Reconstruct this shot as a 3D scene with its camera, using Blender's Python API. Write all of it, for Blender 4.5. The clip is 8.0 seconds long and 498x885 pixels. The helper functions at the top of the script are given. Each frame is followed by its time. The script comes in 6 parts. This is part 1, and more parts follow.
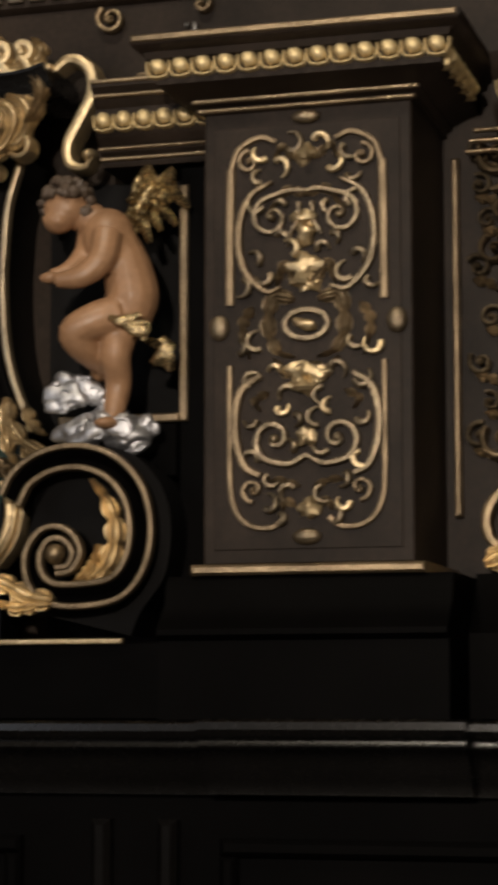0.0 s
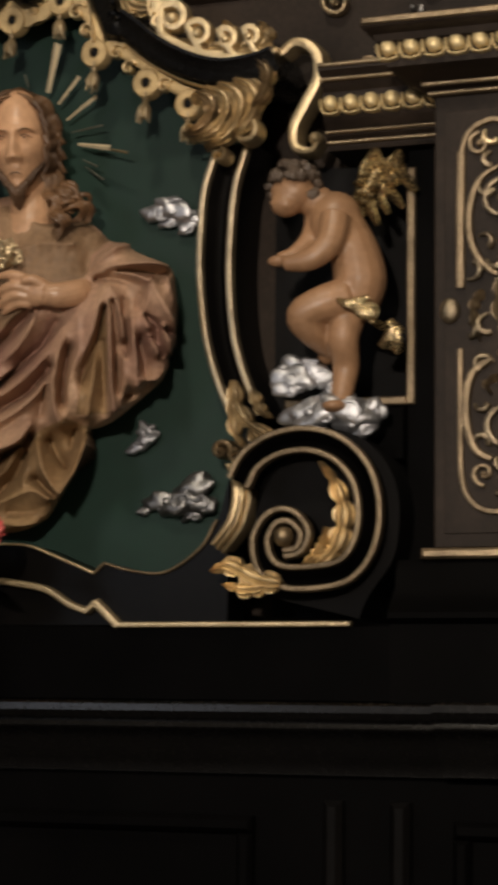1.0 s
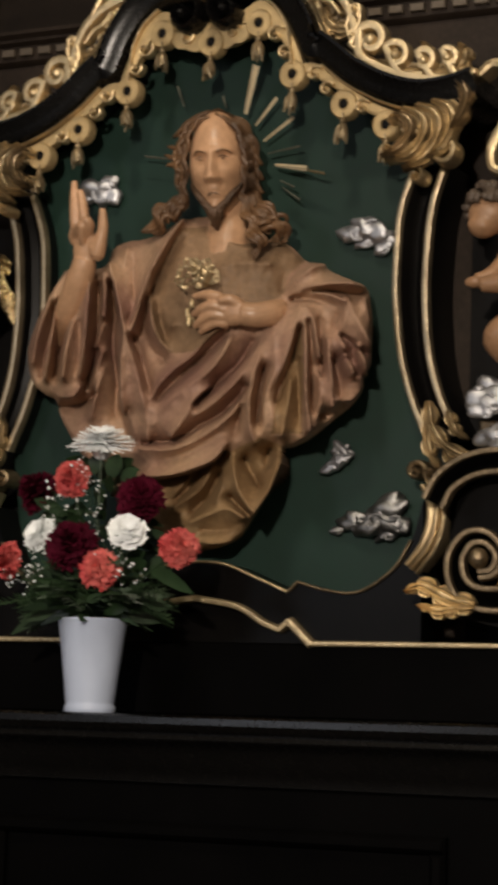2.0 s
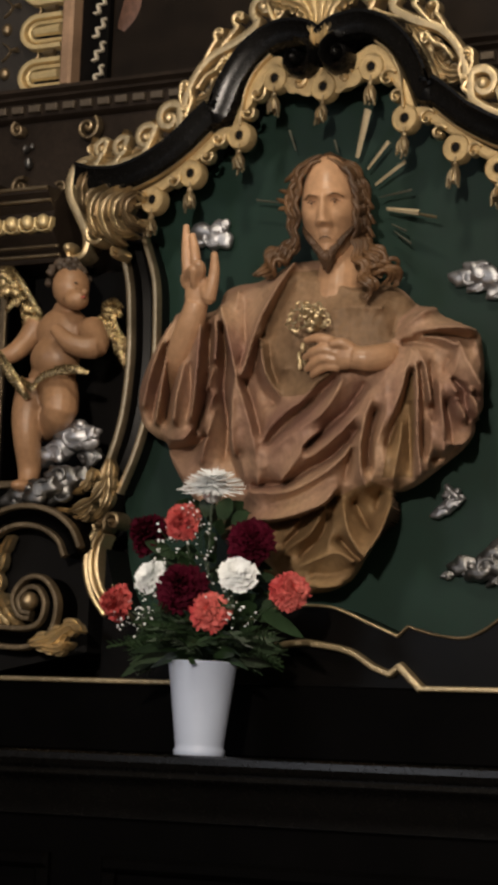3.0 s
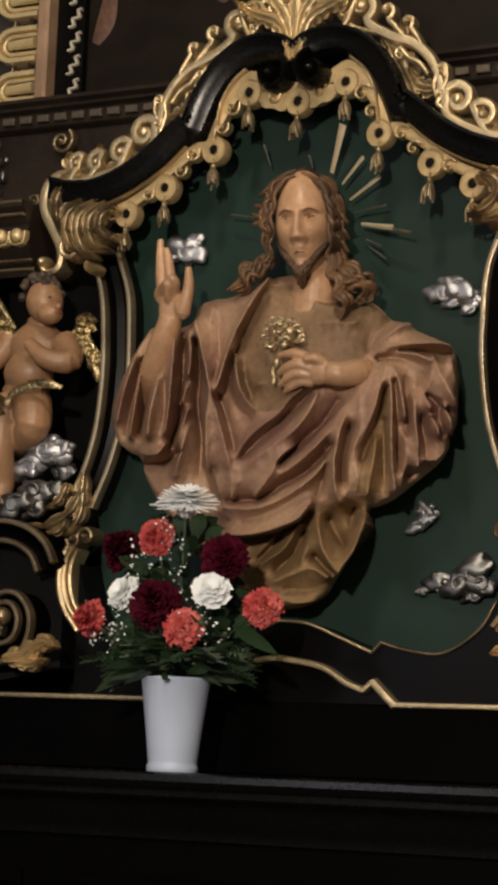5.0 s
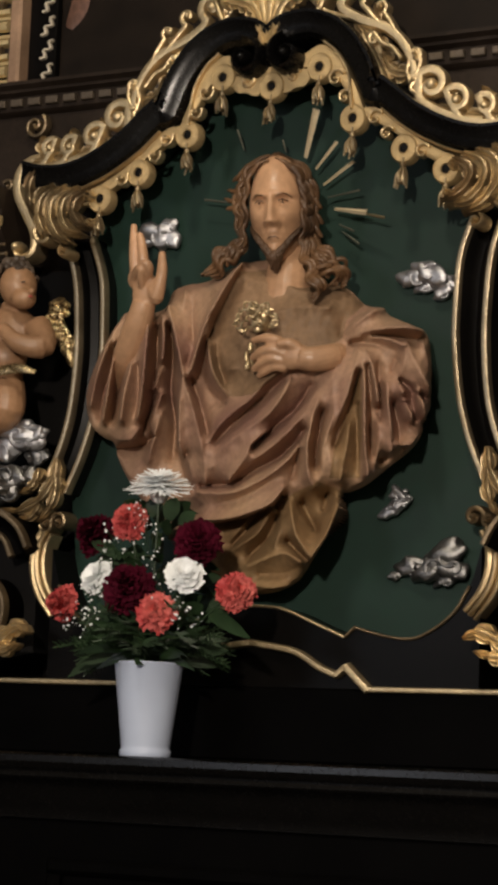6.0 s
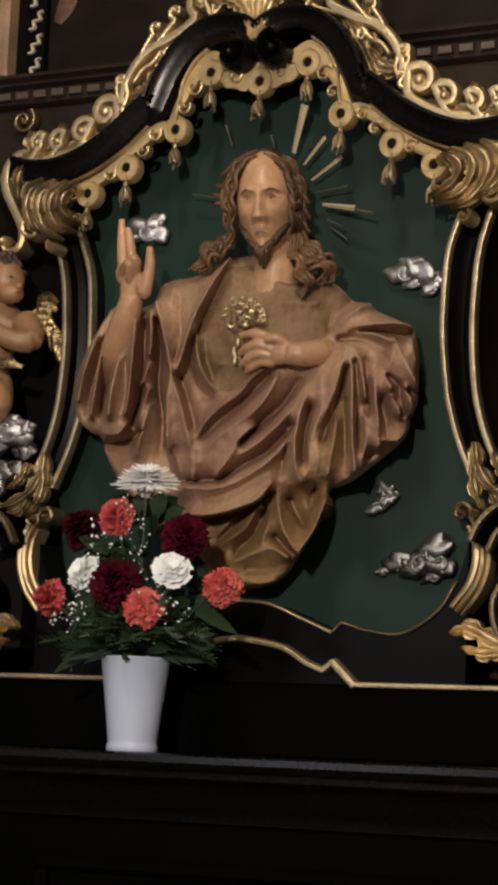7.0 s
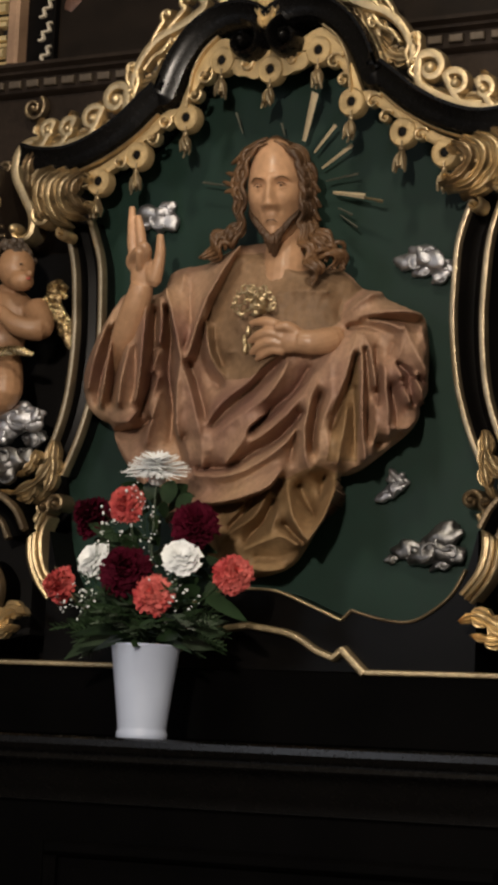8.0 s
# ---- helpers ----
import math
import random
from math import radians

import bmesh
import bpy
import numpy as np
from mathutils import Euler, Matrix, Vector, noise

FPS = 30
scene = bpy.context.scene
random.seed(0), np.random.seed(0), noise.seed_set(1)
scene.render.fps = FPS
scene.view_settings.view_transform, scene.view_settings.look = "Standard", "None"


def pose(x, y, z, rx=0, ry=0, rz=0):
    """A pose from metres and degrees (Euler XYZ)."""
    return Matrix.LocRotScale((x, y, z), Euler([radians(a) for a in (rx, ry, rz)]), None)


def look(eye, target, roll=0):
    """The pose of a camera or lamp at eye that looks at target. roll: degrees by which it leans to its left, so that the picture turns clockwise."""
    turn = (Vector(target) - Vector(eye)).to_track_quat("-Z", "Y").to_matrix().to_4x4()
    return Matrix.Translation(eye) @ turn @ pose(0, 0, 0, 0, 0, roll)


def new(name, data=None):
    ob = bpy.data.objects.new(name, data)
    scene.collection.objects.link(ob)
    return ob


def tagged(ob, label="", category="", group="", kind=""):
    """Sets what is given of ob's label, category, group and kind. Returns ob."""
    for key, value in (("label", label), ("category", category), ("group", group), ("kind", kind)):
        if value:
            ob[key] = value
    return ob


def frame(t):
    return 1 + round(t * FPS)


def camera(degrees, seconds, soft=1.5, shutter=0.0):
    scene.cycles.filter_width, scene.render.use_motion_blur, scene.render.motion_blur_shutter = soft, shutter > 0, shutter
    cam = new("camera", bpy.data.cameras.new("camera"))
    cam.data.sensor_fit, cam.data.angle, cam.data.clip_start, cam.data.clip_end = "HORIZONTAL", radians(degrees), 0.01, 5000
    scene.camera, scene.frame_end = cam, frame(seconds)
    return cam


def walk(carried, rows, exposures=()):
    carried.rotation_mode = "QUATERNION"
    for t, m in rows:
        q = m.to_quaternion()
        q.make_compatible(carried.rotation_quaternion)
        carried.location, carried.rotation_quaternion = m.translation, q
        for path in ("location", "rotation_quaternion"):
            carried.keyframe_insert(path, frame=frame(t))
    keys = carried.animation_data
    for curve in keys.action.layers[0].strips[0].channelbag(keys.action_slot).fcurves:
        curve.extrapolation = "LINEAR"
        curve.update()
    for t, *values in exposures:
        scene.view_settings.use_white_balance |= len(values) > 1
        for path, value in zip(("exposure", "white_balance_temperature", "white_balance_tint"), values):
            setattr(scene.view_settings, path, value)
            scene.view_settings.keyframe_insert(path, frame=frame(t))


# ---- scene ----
cam = camera(12.8, 8.0, soft=4.1, shutter=0.5)
PATH = [
    (0, (2.0942, -3.8627, 1.3612), (0.97840, -0.05189, 1.84363), -0.011),
    (0.5, (2.0274, -3.8772, 1.3517), (0.77684, -0.10650, 1.81867), 0.255),
    (1, (1.9917, -3.8932, 1.3488), (0.58457, -0.17756, 1.81096), 0.620),
    (1.5, (1.9729, -3.9049, 1.3531), (0.41288, -0.25114, 1.81815), 1.125),
    (2, (1.9615, -3.9197, 1.3541), (0.26518, -0.32971, 1.83831), 1.716),
    (3.3, (1.9446, -3.9257, 1.3602), (0.06923, -0.43879, 1.92994), 2.366),
    (3.5, (1.9440, -3.9248, 1.3601), (0.06641, -0.44080, 1.94007), 2.375),
    (4, (1.9469, -3.9214, 1.3662), (0.08027, -0.43302, 1.95551), 2.379),
    (4.5, (1.9462, -3.9176, 1.3696), (0.10221, -0.41656, 1.95461), 2.375),
    (6, (1.9535, -3.9118, 1.3617), (0.16801, -0.37538, 1.91510), 2.299),
    (6.5, (1.9551, -3.9101, 1.3609), (0.18475, -0.36654, 1.91698), 2.324),
    (7, (1.9542, -3.9114, 1.3604), (0.18822, -0.36427, 1.90738), 2.396),
    (7.5, (1.9488, -3.9119, 1.3609), (0.18113, -0.36369, 1.89543), 2.457),
    (8, (1.9494, -3.9180, 1.3586), (0.17287, -0.37294, 1.88420), 2.528),
]
walk(cam, [(t, look(eye, target, roll)) for t, eye, target, roll in PATH])

# ---- world and light ----
world = bpy.data.worlds.new("church_dusk")
scene.world = world
world.use_nodes = True
bg = world.node_tree.nodes["Background"]
bg.inputs["Color"].default_value = (0.55, 0.62, 0.75, 1)
bg.inputs["Strength"].default_value = 0.012
scene.view_settings.exposure = 0.0


def lamp(name, kind, eye, target, watts, colour, size):
    data = bpy.data.lights.new(name, kind)
    data.energy, data.color = watts, colour
    if kind == "AREA":
        data.shape, data.size, data.size_y = "RECTANGLE", size[0], size[1]
    else:
        data.shadow_soft_size = size
    ob = new(name, data)
    ob.matrix_world = look(eye, target)
    return ob


# warm lamps of the nave behind the visitor, one high over the altar steps, and a cool window to the side
lamp("nave_lamp", "POINT", (1.5, -5.0, 2.55), (0, 0, 2), 545, (1.0, 0.87, 0.735), 0.09)
lamp("chandelier_light", "POINT", (0.7, -2.7, 5.0), (0, 0, 2), 185, (1.0, 0.88, 0.7), 0.2)
lamp("window_light", "AREA", (-2.1, -5.6, 2.9), (0.4, 0, 1.9), 24, (0.86, 0.9, 1.0), (0.9, 1.7))


# ---- materials ----
def material(name, colour, rough=0.5, metal=0.0, scale=40.0, vary=0.25, bump=0.15, second=None, coat=0.0, rvary=0.12, random_hue=0.0, spec=0.5):
    """Base colour with broad stains and fine grain; roughness and relief follow the same noises."""
    m = bpy.data.materials.new(name)
    m.use_nodes = True
    nt = m.node_tree
    n, l = nt.nodes, nt.links
    p = n["Principled BSDF"]
    tc = n.new("ShaderNodeTexCoord")
    broad, fine = n.new("ShaderNodeTexNoise"), n.new("ShaderNodeTexNoise")
    broad.inputs["Scale"].default_value, broad.inputs["Detail"].default_value = scale * 0.22, 5
    fine.inputs["Scale"].default_value, fine.inputs["Detail"].default_value = scale * 3.2, 6
    l.new(tc.outputs["Object"], broad.inputs["Vector"])
    l.new(tc.outputs["Object"], fine.inputs["Vector"])
    ramp = n.new("ShaderNodeValToRGB")
    dark = [c * (1 - vary) for c in colour]
    lite = second or [min(1, c * (1 + vary)) for c in colour]
    ramp.color_ramp.elements[0].position, ramp.color_ramp.elements[1].position = 0.32, 0.68
    ramp.color_ramp.elements[0].color, ramp.color_ramp.elements[1].color = (*dark, 1), (*lite, 1)
    l.new(broad.outputs["Fac"], ramp.inputs["Fac"])
    mix = n.new("ShaderNodeMix")
    mix.data_type, mix.blend_type = "RGBA", "MULTIPLY"
    mix.inputs[0].default_value = min(1.0, vary * 1.6)
    l.new(ramp.outputs["Color"], mix.inputs[6])
    l.new(fine.outputs["Fac"], mix.inputs[7])
    hue = mix.outputs[2]
    if random_hue:
        info, hsv, ad = n.new("ShaderNodeObjectInfo"), n.new("ShaderNodeHueSaturation"), n.new("ShaderNodeMapRange")
        ad.inputs["To Min"].default_value, ad.inputs["To Max"].default_value = 1 - random_hue, 1 + random_hue
        l.new(info.outputs["Random"], ad.inputs["Value"])
        l.new(ad.outputs["Result"], hsv.inputs["Value"])
        l.new(hue, hsv.inputs["Color"])
        hue = hsv.outputs["Color"]
    l.new(hue, p.inputs["Base Color"])
    p.inputs["Metallic"].default_value = metal
    rr = n.new("ShaderNodeMapRange")
    rr.inputs["To Min"].default_value, rr.inputs["To Max"].default_value = max(0.03, rough - rvary), min(1, rough + rvary)
    l.new(fine.outputs["Fac"], rr.inputs["Value"])
    l.new(rr.outputs["Result"], p.inputs["Roughness"])
    b = n.new("ShaderNodeBump")
    b.inputs["Strength"].default_value, b.inputs["Distance"].default_value = bump, 0.004
    l.new(fine.outputs["Fac"], b.inputs["Height"])
    l.new(b.outputs["Normal"], p.inputs["Normal"])
    p.inputs["Coat Weight"].default_value = coat
    p.inputs["Specular IOR Level"].default_value = spec
    p.inputs["Coat Roughness"].default_value = 0.18
    return m


BLACK = material("black_lacquer", (0.0035, 0.003, 0.0028), 0.34, scale=30, vary=0.35, bump=0.02, rvary=0.05, spec=0.12)
MATTBLACK = material("dull_black_lacquer_and_shade", (0.0017, 0.0015, 0.0015), 0.55, scale=30, vary=0.35, bump=0.02, rvary=0.05, spec=0.03)
BROWN = material("ebonised_wood", (0.033, 0.0235, 0.0175), 0.5, scale=26, vary=0.4, bump=0.06, rvary=0.06, spec=0.13)
GOLD = material("gold_leaf", (0.76, 0.60, 0.36), 0.38, 0.85, scale=60, vary=0.22, bump=0.4)
GOLDFLAT = material("matt_hatched_gilding", (0.60, 0.44, 0.225), 0.52, 0.55, scale=70, vary=0.25, bump=0.6)
OLDGOLD = material("worn_gold_leaf", (0.36, 0.27, 0.165), 0.34, 0.85, scale=60, vary=0.35, bump=0.4)
ANTIQUE = material("dark_antique_gilding", (0.30, 0.225, 0.14), 0.42, 0.8, scale=60, vary=0.4, bump=0.4)
TASSELGOLD = material("rubbed_gold_leaf", (0.58, 0.45, 0.27), 0.36, 0.85, scale=70, vary=0.4, bump=0.4)
SIDEGOLD = material("burnished_old_gold", (0.50, 0.40, 0.26), 0.34, 0.8, scale=50, vary=0.3, bump=0.15)
PANELGOLD = material("dulled_panel_gilding", (0.31, 0.245, 0.16), 0.32, 0.85, scale=60, vary=0.4, bump=0.5)
RAYGOLD = material("pale_gilt_ray", (0.85, 0.70, 0.46), 0.35, 0.4, scale=60, vary=0.2, bump=0.1)
DULLRAY = material("dull_grey_ray", (0.20, 0.20, 0.155), 0.5, 0.2, scale=60, vary=0.3, bump=0.1)
WINGGOLD = material("burnished_gold_leaf", (0.66, 0.50, 0.27), 0.26, 0.95, scale=80, vary=0.4, bump=0.5)
BRIGHT = material("bright_gilding", (0.80, 0.63, 0.34), 0.42, 0.5, scale=60, vary=0.2, bump=0.3)
SILVER = material("silver_leaf", (0.58, 0.58, 0.60), 0.44, 0.95, scale=60, vary=0.15, bump=0.3)
DULLSILVER = material("tarnished_silver", (0.33, 0.325, 0.32), 0.42, 1.0, scale=60, vary=0.3, bump=0.3)
GREEN = material("dark_green_paint", (0.0098, 0.0335, 0.0238), 0.58, scale=9, vary=0.22, bump=0.05, spec=0.3)
SKIN = material("painted_flesh", (0.62, 0.36, 0.205), 0.36, scale=22, vary=0.25, bump=0.1)
CHERUB = material("painted_child_flesh", (0.42, 0.235, 0.125), 0.42, scale=24, vary=0.25, bump=0.2)
HAIR = material("carved_brown_hair", (0.12, 0.062, 0.03), 0.42, scale=50, vary=0.35, bump=0.4, second=(0.30, 0.16, 0.075))
CURLS = material("carved_grey_brown_curls", (0.12, 0.085, 0.06), 0.55, scale=50, vary=0.35, bump=0.4)
GLOSSBLACK = material("polished_black_lacquer", (0.0035, 0.0032, 0.0031), 0.26, scale=30, vary=0.3, bump=0.03, rvary=0.08, spec=0.3)
BEARD = material("carved_dark_beard", (0.11, 0.06, 0.032), 0.5, scale=50, vary=0.35, bump=0.4)
ROBE = material("faded_rose_robe", (0.55, 0.305, 0.225), 0.5, scale=30, vary=0.34, bump=0.15, second=(0.62, 0.40, 0.25), spec=0.3)
TUNIC = material("olive_tunic", (0.32, 0.20, 0.115), 0.6, scale=24, vary=0.35, bump=0.15, spec=0.25)
LINEN = material("tan_robe_lining", (0.44, 0.26, 0.125), 0.52, scale=26, vary=0.35, bump=0.15, second=(0.50, 0.33, 0.17), spec=0.3)
PLASTIC = material("white_plastic", (0.53, 0.60, 0.76), 0.4, scale=14, vary=0.03, bump=0.01)
WHITEPETAL = material("white_petal", (0.92, 0.95, 0.99), 0.8, scale=60, vary=0.06, bump=0.05)
CORAL = material("coral_petal", (0.74, 0.065, 0.075), 0.6, scale=70, vary=0.25, bump=0.1, second=(0.93, 0.23, 0.20), spec=0.3)
WINE = material("wine_petal", (0.075, 0.0025, 0.014), 0.8, scale=70, vary=0.3, bump=0.1, spec=0.1)
LEAF = material("dark_green_leaf", (0.028, 0.06, 0.022), 0.5, scale=60, vary=0.35, bump=0.1)
DARKHOLE = material("dull_black_paint_and_hole_shade", (0.004, 0.0035, 0.0035), 0.7, scale=30, vary=0.3, bump=0.03, spec=0.15)
CANVAS = material("dark_oil_painting", (0.017, 0.011, 0.007), 0.55, scale=5, vary=0.5, bump=0.1, spec=0.15)
PLASTER = material("grey_plaster", (0.26, 0.24, 0.21), 0.8, scale=6, vary=0.15, bump=0.3)
STONE = material("stone_floor", (0.09, 0.082, 0.075), 0.5, scale=8, vary=0.25, bump=0.2)


# ---- mesh helpers ----
class Mesh:
    """Collects vertices and faces, with a material number for each face."""

    def __init__(self):
        self.v, self.f, self.m = [], [], []

    def add(self, verts, faces, mat=0):
        k = len(self.v)
        self.v.extend(tuple(map(float, p)) for p in verts)
        self.f.extend(tuple(k + i for i in f) for f in faces)
        self.m.extend([mat] * len(faces))
        return self

    def box(self, x0, x1, y0, y1, z0, z1, b=0.0, mat=0):
        """A box whose front edges are chamfered by b."""
        b = min(b, (x1 - x0) * 0.45, (z1 - z0) * 0.45)
        v = []
        for i, y in ((b, y0), (0, y0 + b), (0, y1)):
            v += [(x0 + i, y, z0 + i), (x1 - i, y, z0 + i), (x1 - i, y, z1 - i), (x0 + i, y, z1 - i)]
        f = [(0, 1, 2, 3)]
        for r in (0, 4):
            f += [(r + i, r + 4 + i, r + 4 + (i + 1) % 4, r + (i + 1) % 4) for i in range(4)]
        f.append((11, 10, 9, 8))
        return self.add(v, f, mat)

    def ring_strip(self, rings, closed=True, caps=True, mat=0):
        """Joins equal rings of points into a skin."""
        n = len(rings[0])
        v = [p for r in rings for p in r]
        f = []
        for a in range(len(rings) - 1):
            for i in range(n if closed else n - 1):
                j = (i + 1) % n
                f.append((a * n + i, a * n + j, (a + 1) * n + j, (a + 1) * n + i))
        if caps and closed:
            f.append(tuple(range(n))[::-1])
            f.append(tuple(range((len(rings) - 1) * n, len(rings) * n)))
        return self.add(v, f, mat)

    def sweep(self, path, profile, mat=0, scale=None):
        """A profile of (sideways, depth) points along a path in the upright plane y = 0."""
        p = np.array(path, float)
        d = np.gradient(p, axis=0)
        d /= np.linalg.norm(d, axis=1)[:, None] + 1e-9
        nrm = np.stack([-d[:, 1], d[:, 0]], 1)
        rings = []
        for k, (q, w) in enumerate(zip(p, nrm)):
            s = 1.0 if scale is None else scale[k]
            rings.append([(q[0] + w[0] * o * s, y, q[1] + w[1] * o * s) for o, y in profile])
        return self.ring_strip(rings, mat=mat)

    def tube(self, pts, radii, n=8, flat=1.0, mat=0):
        """A round tube through points in space; flat squeezes its depth."""
        p = np.array(pts, float)
        r = np.interp(np.linspace(0, 1, len(p)), np.linspace(0, 1, len(radii)), radii)
        d = np.gradient(p, axis=0)
        d /= np.linalg.norm(d, axis=1)[:, None] + 1e-9
        rings = []
        for q, t, rad in zip(p, d, r):
            a = np.cross(t, (0, 1, 0))
            if np.linalg.norm(a) < 0.15:
                a = np.cross(t, (1, 0, 0.2))
            a /= np.linalg.norm(a)
            b = np.cross(a, t)
            rings.append([q + rad * (math.cos(u) * a + flat * math.sin(u) * b) for u in np.arange(n) * 2 * math.pi / n])
        return self.ring_strip(rings, mat=mat)

    def blob(self, c, r, n=14, rot=None, mat=0, wobble=0.0, freq=20.0):
        """An ellipsoid, with an uneven surface where wobble is given."""
        rings, m = [], (rot or Matrix()).to_3x3()
        for i in range(n + 1):
            th = math.pi * min(max(i / n, 0.015), 0.985)
            ring = []
            for j in range(2 * n):
                ph = math.pi * j / n
                q = m @ Vector((r[0] * math.sin(th) * math.cos(ph), r[1] * math.sin(th) * math.sin(ph), r[2] * math.cos(th)))
                q = Vector(c) + q
                if wobble:
                    q += (q - Vector(c)) * wobble * noise.noise(q * freq)
                ring.append(q)
            rings.append(ring)
        return self.ring_strip(rings, mat=mat)

    def lathe(self, c, profile, n=32, mat=0):
        rings = [[(c[0] + r * math.cos(u), c[1] + r * math.sin(u), c[2] + z) for u in np.arange(n) * 2 * math.pi / n] for r, z in profile]
        return self.ring_strip(rings, mat=mat)

    def data(self, name, *mats, sharp=40):
        me = bpy.data.meshes.new(name)
        me.from_pydata(self.v, [], self.f)
        for m in mats:
            me.materials.append(m)
        me.polygons.foreach_set("material_index", self.m)
        me.polygons.foreach_set("use_smooth", [True] * len(self.f))
        bm = bmesh.new()
        bm.from_mesh(me)
        bmesh.ops.recalc_face_normals(bm, faces=bm.faces)
        bm.to_mesh(me)
        bm.free()
        me.set_sharp_from_angle(angle=radians(sharp))
        return me


def part(name, mesh, mats, parent=None, label="", m=None, sharp=40):
    """One mesh object, under a thing where one is given."""
    mats = mats if isinstance(mats, (tuple, list)) else (mats,)
    ob = new(name, mesh.data(name, *mats, sharp=sharp) if isinstance(mesh, Mesh) else mesh)
    if parent:
        ob.parent = parent
    if m is not None:
        ob.matrix_basis = m
    return tagged(ob, label)


def thing(name, label, category, group="", kind="", at=(0, 0, 0)):
    ob = new(name)
    ob.location = at
    return tagged(ob, label, category, group, kind)


def smooth(points, n=10):
    """A Catmull-Rom curve through a few points of any dimension."""
    p = [np.array(q, float) for q in points]
    p = [2 * p[0] - p[1], *p, 2 * p[-1] - p[-2]]
    out = []
    for a, b, c, d in zip(p, p[1:], p[2:], p[3:]):
        for t in np.arange(n) / n:
            out.append(0.5 * (2 * b + (c - a) * t + (2 * a - 5 * b + 4 * c - d) * t * t + (3 * b - a - 3 * c + d) * t**3))
    return out + [p[-2]]


def mirror(points, s):
    return [(s * q[0], *q[1:]) for q in points]


def spiral(c, r, start, turns, n=40, end=0.12):
    """Points of a scroll in the upright plane, from its outside in."""
    t = np.linspace(0, 1, n)
    a = start + turns * 2 * math.pi * t
    rad = r * (end + (1 - end) * (1 - t) ** 1.1)
    return [(c[0] + q * math.cos(b), c[1] + q * math.sin(b)) for q, b in zip(rad, a)]


def band(path, w, y, d, lift=0.5):
    """A rounded rail: the sideways and depth profile for sweep, of width w, depth d, front at y."""
    return [(-w / 2, y + d), (-w / 2, y + d * 0.35), (-w * 0.32, y + d * 0.06), (0, y), (w * 0.32, y + d * 0.06), (w / 2, y + d * 0.35), (w / 2, y + d)]


def scroll(mesh, c, r, start, turns, w, y, d, mat=0, lead=(), boss=0.62):
    """A carved C-scroll: a rail that winds in to a boss; lead: points by which it arrives."""
    sp = spiral(c, r, start, turns, n=max(18, int(22 * abs(turns))))
    pts = (smooth([*lead, sp[0]], 6)[:-1] if lead else []) + sp
    k = len(pts)
    sc = [0.55 + 0.45 * math.sin(min(1.0, 0.15 + 1.5 * i / k) * math.pi / 2) if lead else 1.0 for i in range(k)]
    sc = [s * (1 - 0.55 * (i / k) ** 2) for i, s in enumerate(sc)]
    mesh.sweep(pts, band(None, w, y, d), mat=mat, scale=sc)
    mesh.blob((c[0], y + d * 0.35, c[1]), (w * boss, d * 0.6, w * boss), 8, mat=mat)


def acanthus(mesh, path, width, y, rise, lobes=4, mat=0, curl=0.0, seed=1):
    """A lobed carved leaf along a path: raised ribs, notched edges, tip turning forward by curl."""
    p = np.array(smooth(path, 11))
    d = np.gradient(p, axis=0)
    d /= np.linalg.norm(d, axis=1)[:, None] + 1e-9
    nrm = np.stack([-d[:, 1], d[:, 0]], 1)
    k, cols = len(p), 13
    rings = []
    for a in range(k):
        t = a / (k - 1)
        w = width * (0.35 + 0.65 * math.sin(math.pi * min(1, 0.12 + t * 0.95)) ** 0.7) * (1 - 0.6 * t**3)
        notch = 1 - 0.6 * (0.5 + 0.5 * math.cos(2 * math.pi * lobes * t)) ** 2
        ring = []
        for b in range(cols):
            u = 2 * b / (cols - 1) - 1
            out = u * w * 0.5 * (1 - (1 - notch) * abs(u))
            swirl = 0.35 * width * abs(u) * (t * lobes % 1)
            q = p[a] + nrm[a] * out + d[a] * swirl * 0.5
            h = rise * (1 - 0.75 * u * u) + rise * 0.2 * math.cos(u * 4 * math.pi) - rise * 0.3 * (0.5 + 0.5 * math.cos(2 * math.pi * lobes * t)) ** 2 * abs(u)
            ring.append((q[0], y - h - curl * t * t, q[1]))
        back = [(q[0], y + 0.012 - curl * t * t * 0.8, q[2]) for q in ring[::-1]]
        rings.append(ring + back)
    mesh.ring_strip(rings, mat=mat)


# ---- the church round the altar ----
def slab(name, x0, x1, y0, y1, z0, z1, mat, label):
    ob = part(name, Mesh().box(x0, x1, y0, y1, z0, z1, 0.0), mat, None, label)
    return tagged(ob, kind="structure", category="wall" if "wall" in name else name)


slab("floor", -6, 6, -9, 1.2, -0.2, 0.0, STONE, "worn grey stone church floor")
slab("ceiling", -6.2, 6.2, -9.2, 1.4, 7.0, 7.2, PLASTER, "grey plastered church ceiling")
slab("wall_north", -6.2, 6.2, 1.2, 1.4, 0.0, 7.0, PLASTER, "grey plaster wall behind the dark altar")
slab("wall_south", -6.2, 6.2, -9.2, -9.0, 0.0, 7.0, PLASTER, "grey plaster wall of the chapel")
slab("wall_west", -6.2, -6.0, -9.0, 1.2, 0.0, 7.0, PLASTER, "grey plaster side wall of the chapel")
slab("wall_east", 6.0, 6.2, -9.0, 1.2, 0.0, 7.0, PLASTER, "grey plaster side wall of the chapel")

